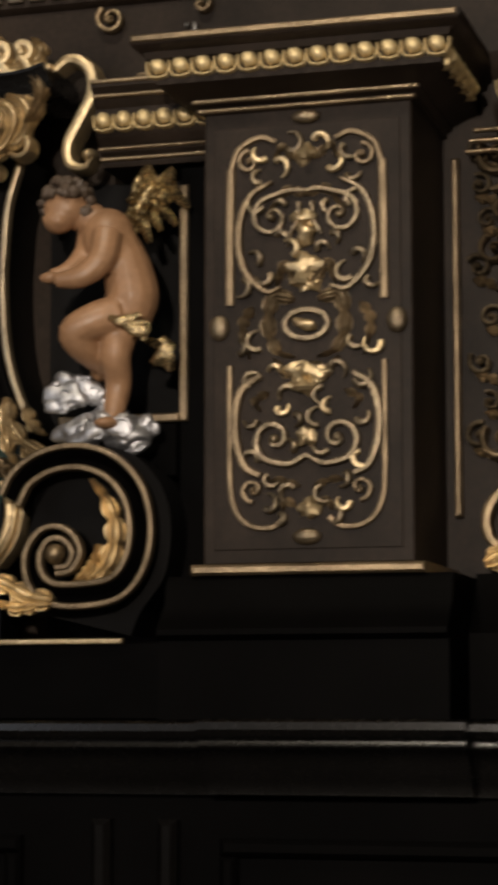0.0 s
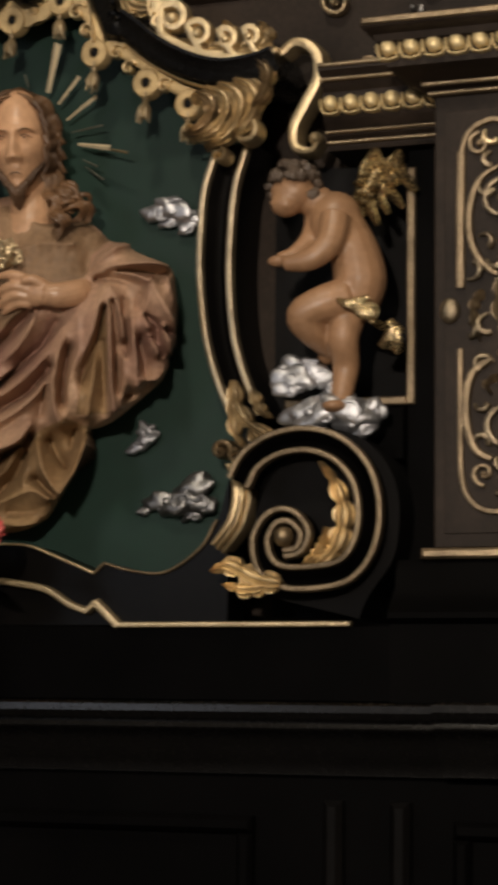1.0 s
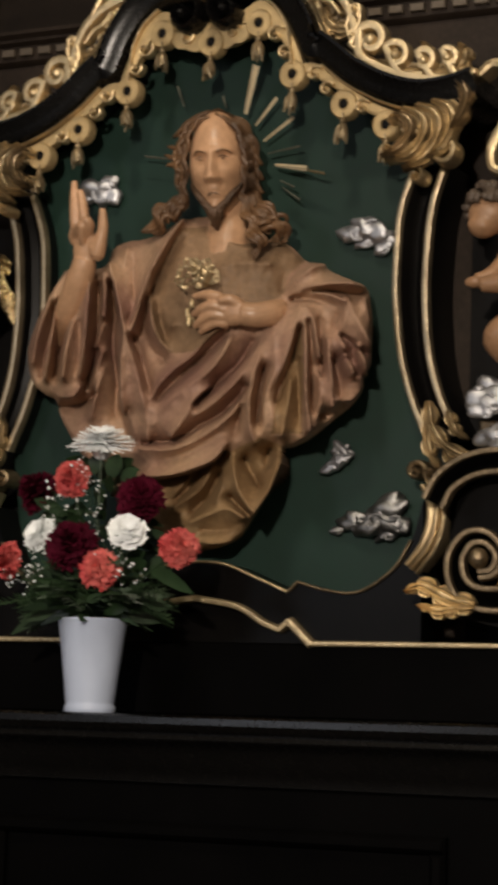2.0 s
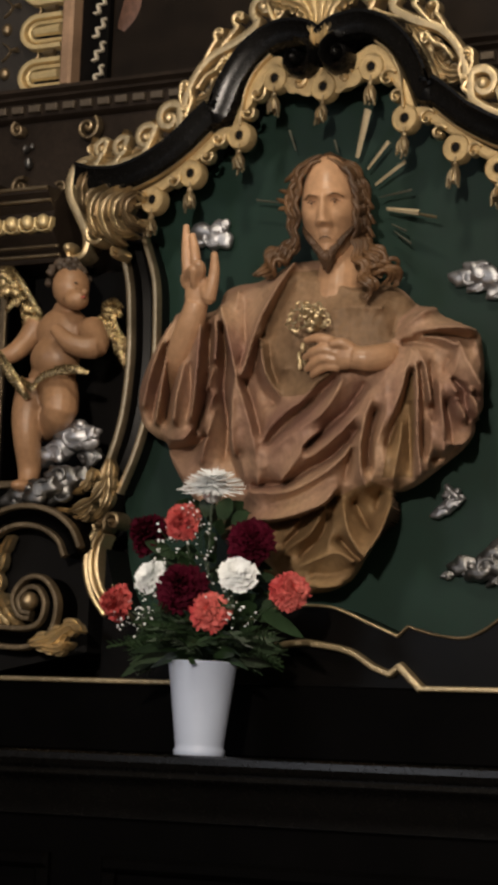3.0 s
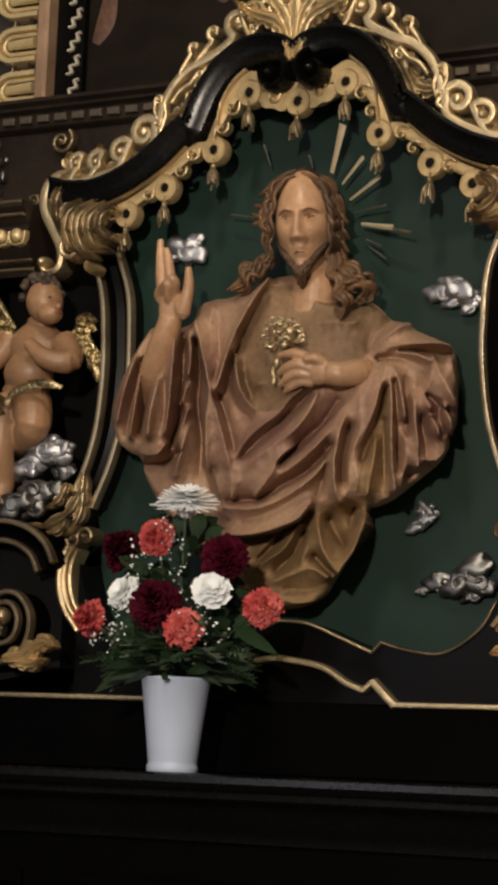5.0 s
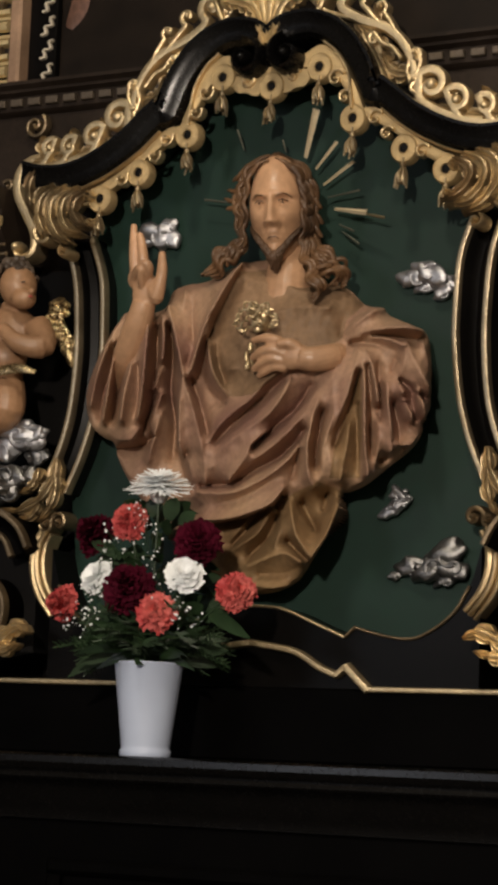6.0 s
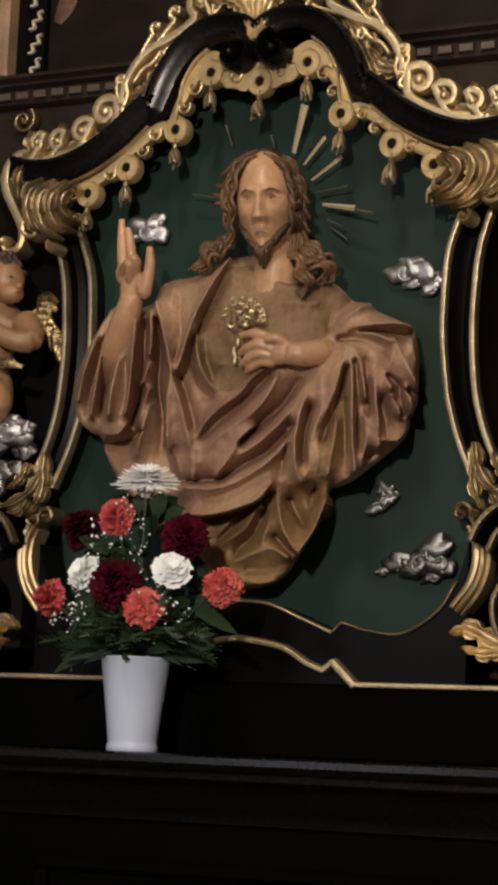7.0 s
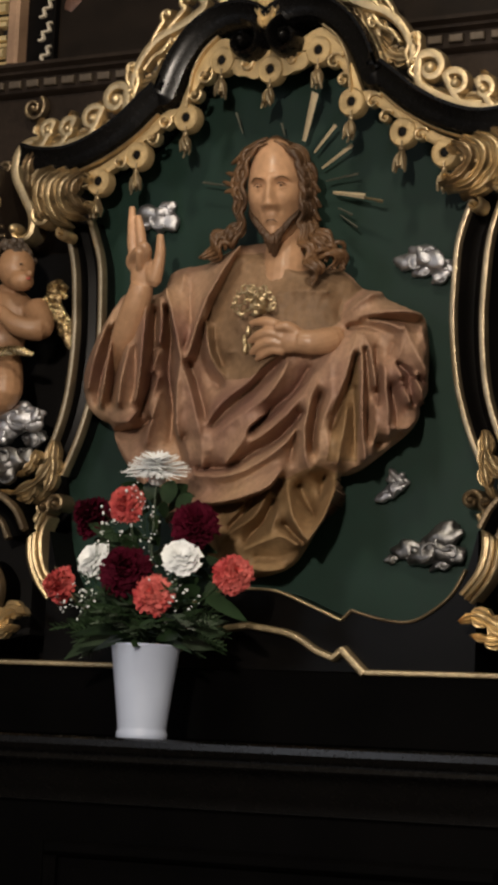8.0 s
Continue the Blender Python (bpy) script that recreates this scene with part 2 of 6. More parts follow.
# ---- altar table and gradine ----
altar = thing("altar_table", "black panelled wooden altar table with a long moulded shelf", "altar")
m = Mesh()
m.box(-2.4, 2.4, -0.22, 1.1, 0.0, 1.22, 0.004)
part("body", m, MATTBLACK, altar)
for x0, x1 in ((-2.2, -1.4), (-1.28, -0.42), (-0.3, 0.62), (0.98, 1.6), (1.72, 2.3)):
    m = Mesh()
    for a, b, c, d in ((x0, x1, 1.12, 1.15), (x0, x1, 0.2, 0.23), (x0, x0 + 0.03, 0.23, 1.12), (x1 - 0.03, x1, 0.23, 1.12)):
        m.box(a, b, -0.24, -0.222, c, d, 0.008)
    part("panel_moulding", m, MATTBLACK, altar)
for x0 in (0.75, 0.87):
    part("pilaster_strip", Mesh().box(x0, x0 + 0.035, -0.245, -0.222, 0.1, 1.18, 0.01), BLACK, altar)


def long_moulding(x0, x1, profile):
    """A straight moulding: (depth, height) points swept from x0 to x1."""
    return Mesh().ring_strip([[(x, y, z) for y, z in profile] for x in (x0, x1)])


SHELF = [(1.0, 1.345), (-0.262, 1.345), (-0.27, 1.347), (-0.281, 1.347), (-0.288, 1.342), (-0.289, 1.330), (-0.281, 1.320), (-0.275, 1.314), (-0.279, 1.309), (-0.281, 1.303), (-0.276, 1.297), (-0.262, 1.291),
         (-0.25, 1.270), (-0.232, 1.245), (-0.222, 1.233), (-0.222, 1.222), (1.0, 1.222)]
part("shelf", long_moulding(-2.4, 2.4, SHELF), GLOSSBLACK, altar, "black lacquered moulded shelf")
part("shelf_break", long_moulding(0.97, 1.42, [(y - 0.045 if y < 0 else y - 1.1, z + 0.003) for y, z in SHELF]), GLOSSBLACK, altar)

# ---- predella: the dark back of the altar ----
predella = tagged(part("predella", Mesh().box(-2.4, 2.4, 0.2, 0.9, 1.345, 2.751, 0.0), BROWN), "ebonised dark brown wooden altar back above the shelf", "altar back", kind="structure")
m = Mesh()
m.box(-0.84, 0.84, 0.008, 0.2, 1.3465, 1.4905, 0.004)
part("riser", m, MATTBLACK, predella)
for s in (1, -1):
    m = Mesh()
    a, b = sorted((s * 0.842, s * 1.36))
    m.ring_strip([[(x, y, z) for y, z in ((0.2, 1.601), (-0.10, 1.601), (-0.115, 1.58), (-0.12, 1.55), (-0.15, 1.52), (-0.165, 1.505), (-0.165, 1.495), (-0.15, 1.485), (-0.15, 1.348), (0.2, 1.348))] for x in (a, b)])
    part("plinth", m, MATTBLACK, predella)
    a, b = sorted((s * 1.36, s * 2.4))
    part("plinth", Mesh().ring_strip([[(x, y, z) for y, z in ((0.2, 1.61), (0.11, 1.61), (0.09, 1.57), (0.05, 1.52), (0.03, 1.5), (0.03, 1.349), (0.2, 1.349))] for x in (a, b)]), MATTBLACK, predella)

# upper entablature with dentils, carrying the painting's frame
part("entablature_frieze", Mesh().box(-2.4, 2.4, 0.145, 0.2, 2.56, 2.747, 0.0), BROWN, predella)
part("entablature", Mesh().ring_strip([[(x, y, z) for y, z in ((0.6, 2.752), (0.14, 2.748), (0.128, 2.756), (0.128, 2.788), (0.112, 2.794), (0.112, 2.800), (0.098, 2.807), (0.098, 2.815), (0.6, 2.815))] for x in (-2.4, 2.4)]), BROWN, predella)
dentil = Mesh().box(-0.0155, 0.0155, -0.012, 0.0, -0.0085, 0.0085, 0.002).data("dentil", material("dull_grey_gilding", (0.17, 0.135, 0.10), 0.45, 0.6, vary=0.35))
for i in range(-26, 27):
    part("dentil", dentil, None, predella, m=Matrix.Translation((i * 0.0455 + -0.0118, 0.127, 2.7718)))

# ---- beads, cornices, pilasters ----
bead = Mesh()
bead.blob((0, 0, 0.002), (0.0175, 0.018, 0.0175), 9, wobble=0.25, freq=60)
bead.sweep([(-0.024, 0.012), (-0.023, -0.006), (-0.017, -0.019), (0, -0.0225), (0.017, -0.019), (0.023, -0.006), (0.024, 0.012)], band(None, 0.006, -0.008, 0.02))
bead = bead.data("egg", BRIGHT)


def egg_row(parent, x0, x1, y, z, s=1.0):
    n = max(1, round((x1 - x0) / (0.0475 * s)))
    for i in range(n):
        part("egg", bead, None, parent, m=Matrix.Translation((x0 + (i + 0.5) * (x1 - x0) / n, y, z)) @ Matrix.Diagonal(((x1 - x0) / n / 0.0475, s, s, 1)))


def egg_side(parent, x, y0, y1, z, side):
    n = max(1, round((y1 - y0) / 0.0475))
    for i in range(n):
        part("egg", bead, None, parent, m=Matrix.Translation((x, y0 + (i + 0.5) * (y1 - y0) / n, z)) @ Matrix.Rotation(side * math.pi / 2, 4, "Z"))


def cornice_block(x0, x1, y0, z, depth, spread=0.10):
    """Stepped cornice that runs round three sides; the profile lists (projection, height)."""
    prof = [(0.0, -0.052), (0.006, -0.047), (0.006, -0.04), (0.016, -0.034), (0.016, -0.028), (0.03, -0.02), (0.05, -0.01), (0.06, -0.006), (0.06, 0.034), (0.074, 0.038), (0.078, 0.05), (0.092, 0.058), (0.096, 0.064), (0.096, 0.078), (0.0, 0.078)]
    prof = [(p * spread / 0.096, h) for p, h in prof]
    rings = []
    for p, h in prof:
        rings.append([(x0 - p, depth, z + h), (x0 - p, y0 - p, z + h), (x1 + p, y0 - p, z + h), (x1 + p, depth, z + h)])
    return Mesh().ring_strip(rings, closed=False, caps=False)


def gilt_line(x0, x1, y, z, w=0.008):
    return Mesh().box(x0, x1, y - 0.006, y + 0.004, z - w / 2, z + w / 2, 0.0025)


def ornament(parent):
    """Strapwork and foliage on a pilaster panel, in its own plane: centre at 0, front towards -y."""
    def boss(x, z, a, b):
        part("boss", Mesh().blob((x, -0.004, z), (a, 0.011, b), 9), PANELGOLD, parent)
    boss(0, 0.379, 0.027, 0.013), boss(0, -0.379, 0.027, 0.015)
    boss(-0.162, 0, 0.019, 0.024), boss(0.165, 0.0, 0.019, 0.024)
    for s in (1, -1):
        strap = Mesh()
        strap.sweep(smooth([(s * 0.142, 0.04), (s * 0.142, 0.18), (s * 0.140, 0.29)], 6), band(None, 0.017, -0.010, 0.012))
        strap.sweep(smooth([(s * 0.140, 0.285), (s * 0.125, 0.325), (s * 0.085, 0.345), (s * 0.055, 0.335)], 8), band(None, 0.011, -0.012, 0.013))
        scroll(strap, (s * 0.105, 0.300), 0.022, math.pi / 2, -s * 1.3, 0.009, -0.014, 0.014)
        part("strap", strap, ANTIQUE, parent)
        strap = Mesh()
        strap.sweep(smooth([(s * 0.142, -0.07), (s * 0.142, -0.2), (s * 0.138, -0.31), (s * 0.11, -0.355), (s * 0.065, -0.362), (s * 0.04, -0.345)], 6), band(None, 0.011, -0.010, 0.012))
        scroll(strap, (s * 0.098, -0.295), 0.022, -math.pi / 2, s * 1.3, 0.009, -0.014, 0.014)
        part("strap", strap, ANTIQUE, parent)
        cs = Mesh()
        cs.sweep(smooth([(s * 0.062, 0.262), (s * 0.105, 0.235), (s * 0.125, 0.175), (s * 0.115, 0.105), (s * 0.075, 0.062), (s * 0.045, 0.068)], 8), band(None, 0.013, -0.014, 0.015), scale=[0.5 + 0.6 * math.sin(math.pi * i / 40) for i in range(41)])
        part("scroll", cs, PANELGOLD if s > 0 else ANTIQUE, parent)
        cs = Mesh()
        cs.sweep(smooth([(s * 0.085, -0.09), (s * 0.122, -0.12), (s * 0.132, -0.19), (s * 0.115, -0.25), (s * 0.085, -0.27)], 8), band(None, 0.015, -0.014, 0.015), scale=[0.4 + 0.7 * math.sin(math.pi * (0.2 + 0.6 * i / 32)) for i in range(33)])
        part("scroll", cs, PANELGOLD if s > 0 else ANTIQUE, parent)
        cs = Mesh()
        scroll(cs, (s * 0.058, -0.205), 0.042, -math.pi / 2, s * 1.25, 0.015, -0.016, 0.017, lead=[(0.0, -0.235), (s * 0.03, -0.25)])
        part("scroll", cs, PANELGOLD, parent)
        cs = Mesh()
        scroll(cs, (s * 0.062, 0.195), 0.04, math.pi / 2, -s * 1.35, 0.012, -0.016, 0.016, lead=[(0.0, 0.242), (s * 0.03, 0.243)])
        cs.tube(smooth([(s * 0.012, -0.008, 0.222), (s * 0.014, -0.010, 0.19), (s * 0.03, -0.008, 0.162)], 4), [0.004, 0.006, 0.003], 6)
        part("scroll", cs, PANELGOLD, parent)
        lf = Mesh()
        acanthus(lf, [(s * 0.022, 0.045), (s * 0.06, 0.05), (s * 0.07, 0.0), (s * 0.055, -0.045), (s * 0.02, -0.06)], 0.034, 0.0, 0.012, 5)
        acanthus(lf, [(0.0, 0.235), (s * 0.035, 0.245), (s * 0.075, 0.2)], 0.022, 0.0, 0.010, 3)
        acanthus(lf, [(s * 0.005, 0.07), (s * 0.04, 0.105), (s * 0.055, 0.07)], 0.028, 0.0, 0.014, 3)
        acanthus(lf, [(s * 0.005, -0.07), (s * 0.035, -0.085), (s * 0.06, -0.06)], 0.028, 0.0, 0.014, 3)
        acanthus(lf, [(s * 0.1, 0.035), (s * 0.118, 0.0), (s * 0.105, -0.06)], 0.024, 0.0, 0.012, 4)
        acanthus(lf, [(s * 0.015, 0.30), (s * 0.045, 0.325), (s * 0.06, 0.295)], 0.02, 0.0, 0.010, 3)
        acanthus(lf, [(s * 0.012, -0.29), (s * 0.05, -0.278), (s * 0.09, -0.285)], 0.016, 0.0, 0.009, 3)
        acanthus(lf, [(s * 0.02, -0.325), (s * 0.04, -0.315), (s * 0.045, -0.335)], 0.018, 0.0, 0.010, 2)
        acanthus(lf, [(s * 0.07, -0.12), (s * 0.095, -0.135), (s * 0.085, -0.155)], 0.018, 0.0, 0.010, 3)
        part("foliage", lf, PANELGOLD, parent)
    part("rosette", Mesh().sweep([(0.040 * math.cos(a), 0.026 * math.sin(a)) for a in np.linspace(0, 2 * math.pi, 33)], band(None, 0.012, -0.012, 0.013)), PANELGOLD, parent)
    part("rosette", Mesh().blob((0, -0.008, 0), (0.022, 0.016, 0.012), 8, wobble=0.6, freq=60), GOLD, parent)
    for dz, w in ((0.19, 0.02), (0.105, 0.035), (0.075, 0.03), (-0.085, 0.035), (-0.11, 0.024), (0.16, 0.016), (-0.33, 0.02), (0.31, 0.02), (-0.2, 0.016)):
        part("flower", Mesh().blob((0, -0.006, dz), (w, 0.016, 0.017), 9, wobble=0.9, freq=70), GOLD, parent)
    # little sprigs along the straps
    rnd = random.Random(21)
    for x, z in ((0.05, 0.29), (0.085, 0.27), (0.045, 0.215), (0.09, 0.22), (0.05, 0.155), (0.095, 0.12), (0.075, 0.09), (0.03, 0.135), (0.12, 0.075), (0.09, -0.03), (0.125, -0.04), (0.055, -0.085), (0.03, -0.125), (0.1, -0.1), (0.045, -0.15), (0.1, -0.17), (0.02, -0.17), (0.03, -0.22), (0.1, -0.24), (0.065, -0.275), (0.03, -0.3), (0.07, -0.32), (0.05, -0.345), (0.08, 0.315), (0.025, 0.33)):
        for s in (1, -1):
            a = rnd.uniform(0, 2 * math.pi)
            r = rnd.uniform(0.013, 0.023)
            lf = Mesh()
            turn = rnd.choice((1, -1)) * rnd.uniform(2.6, 4.2)
            lf.tube([(s * x + (1 - 0.45 * t) * r * math.cos(a + turn * t), -0.005 - 0.006 * math.sin(math.pi * t), z + (1 - 0.45 * t) * r * math.sin(a + turn * t)) for t in np.linspace(0, 1, 12)], [0.0026, 0.0052, 0.006, 0.007], 6)
            part("sprig", lf, GOLD if rnd.random() < 0.25 else PANELGOLD, parent)


def pilaster(x0, x1, group="pilasters beside the relief"):
    t = thing("pilaster", "dark projecting pilaster with gilt strapwork ornament and egg moulded cornice", "pilaster", group)
    part("shaft", Mesh().box(x0, x1, -0.09, 0.2, 1.6208, 2.47, 0.003), BROWN, t)
    part("base_fillet", Mesh().box(x0 - 0.018, x1 + 0.022, -0.113, 0.2, 1.6015, 1.6205, 0.005), OLDGOLD, t, "worn gilt base fillet")
    part("cornice", cornice_block(x0 - 0.002, x1 + 0.002, -0.092, 2.493, 0.2, 0.108), BROWN, t)
    part("cornice_fillet", gilt_line(x0 - 0.105, x1 + 0.105, -0.199, 2.563, 0.013), OLDGOLD, t)
    part("cornice_fillet", gilt_line(x0 - 0.018, x1 + 0.018, -0.108, 2.463, 0.009), OLDGOLD, t)
    part("cornice_fillet", gilt_line(x0 - 0.01, x1 + 0.01, -0.099, 2.447, 0.008), OLDGOLD, t)
    egg_row(t, x0 - 0.085, x1 + 0.085, -0.165, 2.518, 0.88)
    egg_side(t, x1 + 0.072, -0.14, 0.12, 2.51, 1)
    panel = part("panel", Mesh().box(-0.172, 0.172, -0.002, 0.001, -0.4, 0.366, 0.001), BROWN, t, m=Matrix.Translation(((x0 + x1) / 2, -0.091, 2.047)))
    ornament(panel)
    return t


pilaster(0.905, 1.29)
pilaster(-1.29, -0.905)


# ---- relief frame: shaped black and gilt surround with a green ground ----
relief = thing("relief_frame", "black and gilt rococo frame round a dark green panel", "frame")
rows = [(1.56, 0.36), (1.62, 0.43), (1.70, 0.465), (1.80, 0.475), (1.90, 0.49), (2.0, 0.45), (2.1, 0.425), (2.25, 0.41), (2.38, 0.43), (2.44, 0.46), (2.54, 0.49), (2.60, 0.36), (2.66, 0.27), (2.70, 0.22), (2.77, 0.17), (2.82, 0.12)]
part("green_panel", Mesh().ring_strip([[(-w, 0.10, z), (w, 0.10, z), (w, 0.115, z), (-w, 0.115, z)] for z, w in rows]), GREEN, relief, "dark green painted back panel")

ARCH = [(0.008, 2.79), (0.04, 2.812), (0.097, 2.815), (0.152, 2.787), (0.194, 2.735), (0.226, 2.662)]
ARM = [(0.238, 2.668), (0.268, 2.645), (0.32, 2.602), (0.39, 2.563), (0.46, 2.543), (0.53, 2.546), (0.575, 2.558)]
CREST = [(-0.022, 0.15), (-0.022, -0.006), (-0.02, -0.012), (-0.016, -0.016), (-0.014, -0.024), (0.0, -0.03), (0.014, -0.033), (0.024, -0.042), (0.030, -0.042), (0.032, -0.036), (0.032, 0.15)]
for s in (1, -1):
    side = [(o * s, y) for o, y in CREST]
    m = Mesh()
    arch = smooth(mirror(ARCH, s), 10)
    m.sweep(arch, side)
    m.sweep(smooth(mirror([(0.212, 2.695), (0.226, 2.664), (0.238, 2.658), (0.25, 2.665)], s), 4), side)
    m.sweep(smooth(mirror(ARM, s), 10), side)
    part("crest_moulding", m, GLOSSBLACK, relief, "black lacquered crest moulding")
    m = Mesh()
    sp = spiral((s * 0.047, 2.757), 0.042, math.pi / 2, s * 1.4, 40, 0.1)
    m.sweep(sp, band(None, 0.024, -0.06, 0.16), scale=list(np.linspace(1, 0.45, len(sp))))
    m.blob((s * 0.047, -0.035, 2.757), (0.013, 0.03, 0.013), 9)
    part("crest_volute", m, GLOSSBLACK, relief)
    part("crest_fillet", Mesh().sweep(smooth(mirror([(0.118, 2.783), (0.15, 2.755), (0.172, 2.715), (0.18, 2.672), (0.184, 2.638)], s), 8), band(None, 0.007, -0.02, 0.03)), GOLD, relief)
    part("crest_fillet", Mesh().sweep(smooth(mirror([(0.25, 2.63), (0.30, 2.588), (0.37, 2.547), (0.44, 2.52)], s), 8), band(None, 0.006, -0.02, 0.03)), GOLD, relief)

# gilt lambrequin that hangs inside the crest, with pierced lobes and tassels
LOOPS = [(0.003, 2.702), (0.109, 2.732), (0.186, 2.618), (0.298, 2.547), (0.388, 2.498)]


def lambrequin(top, lobes, s):
    """A gilt apron between a top line and a scalloped lower edge that bellies out round each lobe."""
    m = Mesh()
    t = np.array(smooth(mirror(top, s), 14))
    rings = []
    for q in t:
        k = min(range(len(lobes)), key=lambda i: math.hypot(q[0] - s * lobes[i][0], q[1] - lobes[i][1]))
        c = np.array((s * lobes[k][0], lobes[k][1]))
        gap = np.linalg.norm(c - q)
        low = q + (c - q) / gap * min(gap, 0.043 + 0.016 * math.exp(-(((gap - 0.034) / 0.014) ** 2)))
        mid = q * 0.45 + low * 0.55
        rings.append([(q[0], 0.014, q[1]), (q[0], -0.008, q[1]), (mid[0], -0.0105, mid[1]), (low[0], -0.008, low[1]), (low[0], 0.014, low[1])])
    return m.ring_strip(rings)


TOPS = {
    "arch": ([(0.0, 2.744), (0.03, 2.746), (0.07, 2.762), (0.108, 2.779), (0.14, 2.762), (0.165, 2.729), (0.188, 2.684), (0.204, 2.644), (0.214, 2.616)], LOOPS[:3]),
    "arm": ([(0.205, 2.639), (0.235, 2.636), (0.275, 2.609), (0.315, 2.574), (0.365, 2.542), (0.41, 2.522), (0.45, 2.514), (0.49, 2.514)], LOOPS[2:]),
}
for s in (1, -1):
    for key, (top, lobes) in TOPS.items():
        part("lambrequin", lambrequin(top, lobes, s), GOLDFLAT, relief, "pierced gilt lambrequin")


for s in (1, -1):
    m = Mesh().ring_strip([[(s * x, y, z) for y, z in ((0.014, 2.732), (-0.009, 2.732), (-0.0105, 2.712), (-0.008, 2.693 + 0.45 * max(0, x - 0.05) - 0.007 * math.sin((x - 0.015) * 80) ** 2), (0.014, 2.694 + 0.45 * max(0, x - 0.05)))] for x in np.linspace(0.015, 0.1, 14)])
    part("lambrequin", m, GOLDFLAT, relief, "pierced gilt lambrequin")


def lobe(x, z, r=0.027):
    m = Mesh()
    ring = []
    for rad, y in ((0.0088, 0.012), (0.0088, -0.010), (0.010, -0.0145), (0.012, -0.0125), (0.024, -0.0118), (0.0262, -0.0135), (0.0282, -0.011), (0.029, 0.012)):
        ring.append([(x + rad * math.cos(a), y, z + rad * math.sin(a) * 1.05) for a in np.arange(22) * 2 * math.pi / 22])
    m.ring_strip(ring, caps=False)
    ob = part("lobe", m, GOLDFLAT, relief)
    # a black disc plugs the ring, its colour standing for shade inside the opening
    part("hole_disc", Mesh().blob((x, -0.0115, z), (0.0092, 0.0022, 0.0096), 8), DARKHOLE, ob, "dark disc in place of the shade in a round hole")
    return ob


def tassel(x, z, y=-0.012, seed=0):
    """A small carved tassel: a bead on a loop over a ragged bell of twisted leaves."""
    rnd = random.Random(seed)
    m = Mesh()
    lean, twist = rnd.uniform(-0.005, 0.005), rnd.uniform(0.5, 1.6)
    m.tube([(x, y, z + 0.008), (x, y, z - 0.006)], [0.003, 0.0025], 6)
    m.blob((x, y, z - 0.010), (0.0065, 0.0065, 0.006), 7, wobble=0.4, freq=120)
    m.lathe((x + lean * 0.4, y, z - 0.014), [(0.004, 0.0), (0.007, -0.008), (0.009, -0.018), (0.008, -0.028), (0.003, -0.032)], 9)
    for i in range(6):
        a = i * math.pi / 3 + rnd.uniform(-0.2, 0.2)
        end = -0.044 - rnd.uniform(0.0, 0.014)
        m.tube(smooth([(x + 0.004 * math.cos(a), y + 0.004 * math.sin(a), z - 0.014), (x + lean * 0.6 + 0.009 * math.cos(a + 0.5 * twist), y + 0.009 * math.sin(a + 0.5 * twist), z - 0.030), (x + lean + 0.0115 * math.cos(a + twist), y + 0.0115 * math.sin(a + twist), z + end)], 4), [0.002, 0.0045, 0.0042, 0.0022], 6)
    return part("tassel", m, TASSELGOLD, relief, "small gilt carved tassel")


for i, (x, z) in enumerate(LOOPS):
    for s in ((1,) if i == 0 else (1, -1)):
        lobe(s * x, z)
        tassel(s * x, z - 0.026, seed=10 * i + s)

# small gilt scrolls between the lobes
for s in (1, -1):
    for a, b, r in ((0.052, 2.719, 0.017), (0.147, 2.703, 0.02), (0.168, 2.663, 0.016), (0.235, 2.613, 0.018), (0.262, 2.579, 0.016), (0.338, 2.536, 0.017), (0.425, 2.503, 0.02)):
        m = Mesh()
        scroll(m, (s * a, b), r, 0.5, s * 1.2, 0.007, -0.018, 0.02)
        part("lambrequin_scroll", m, GOLD, relief)

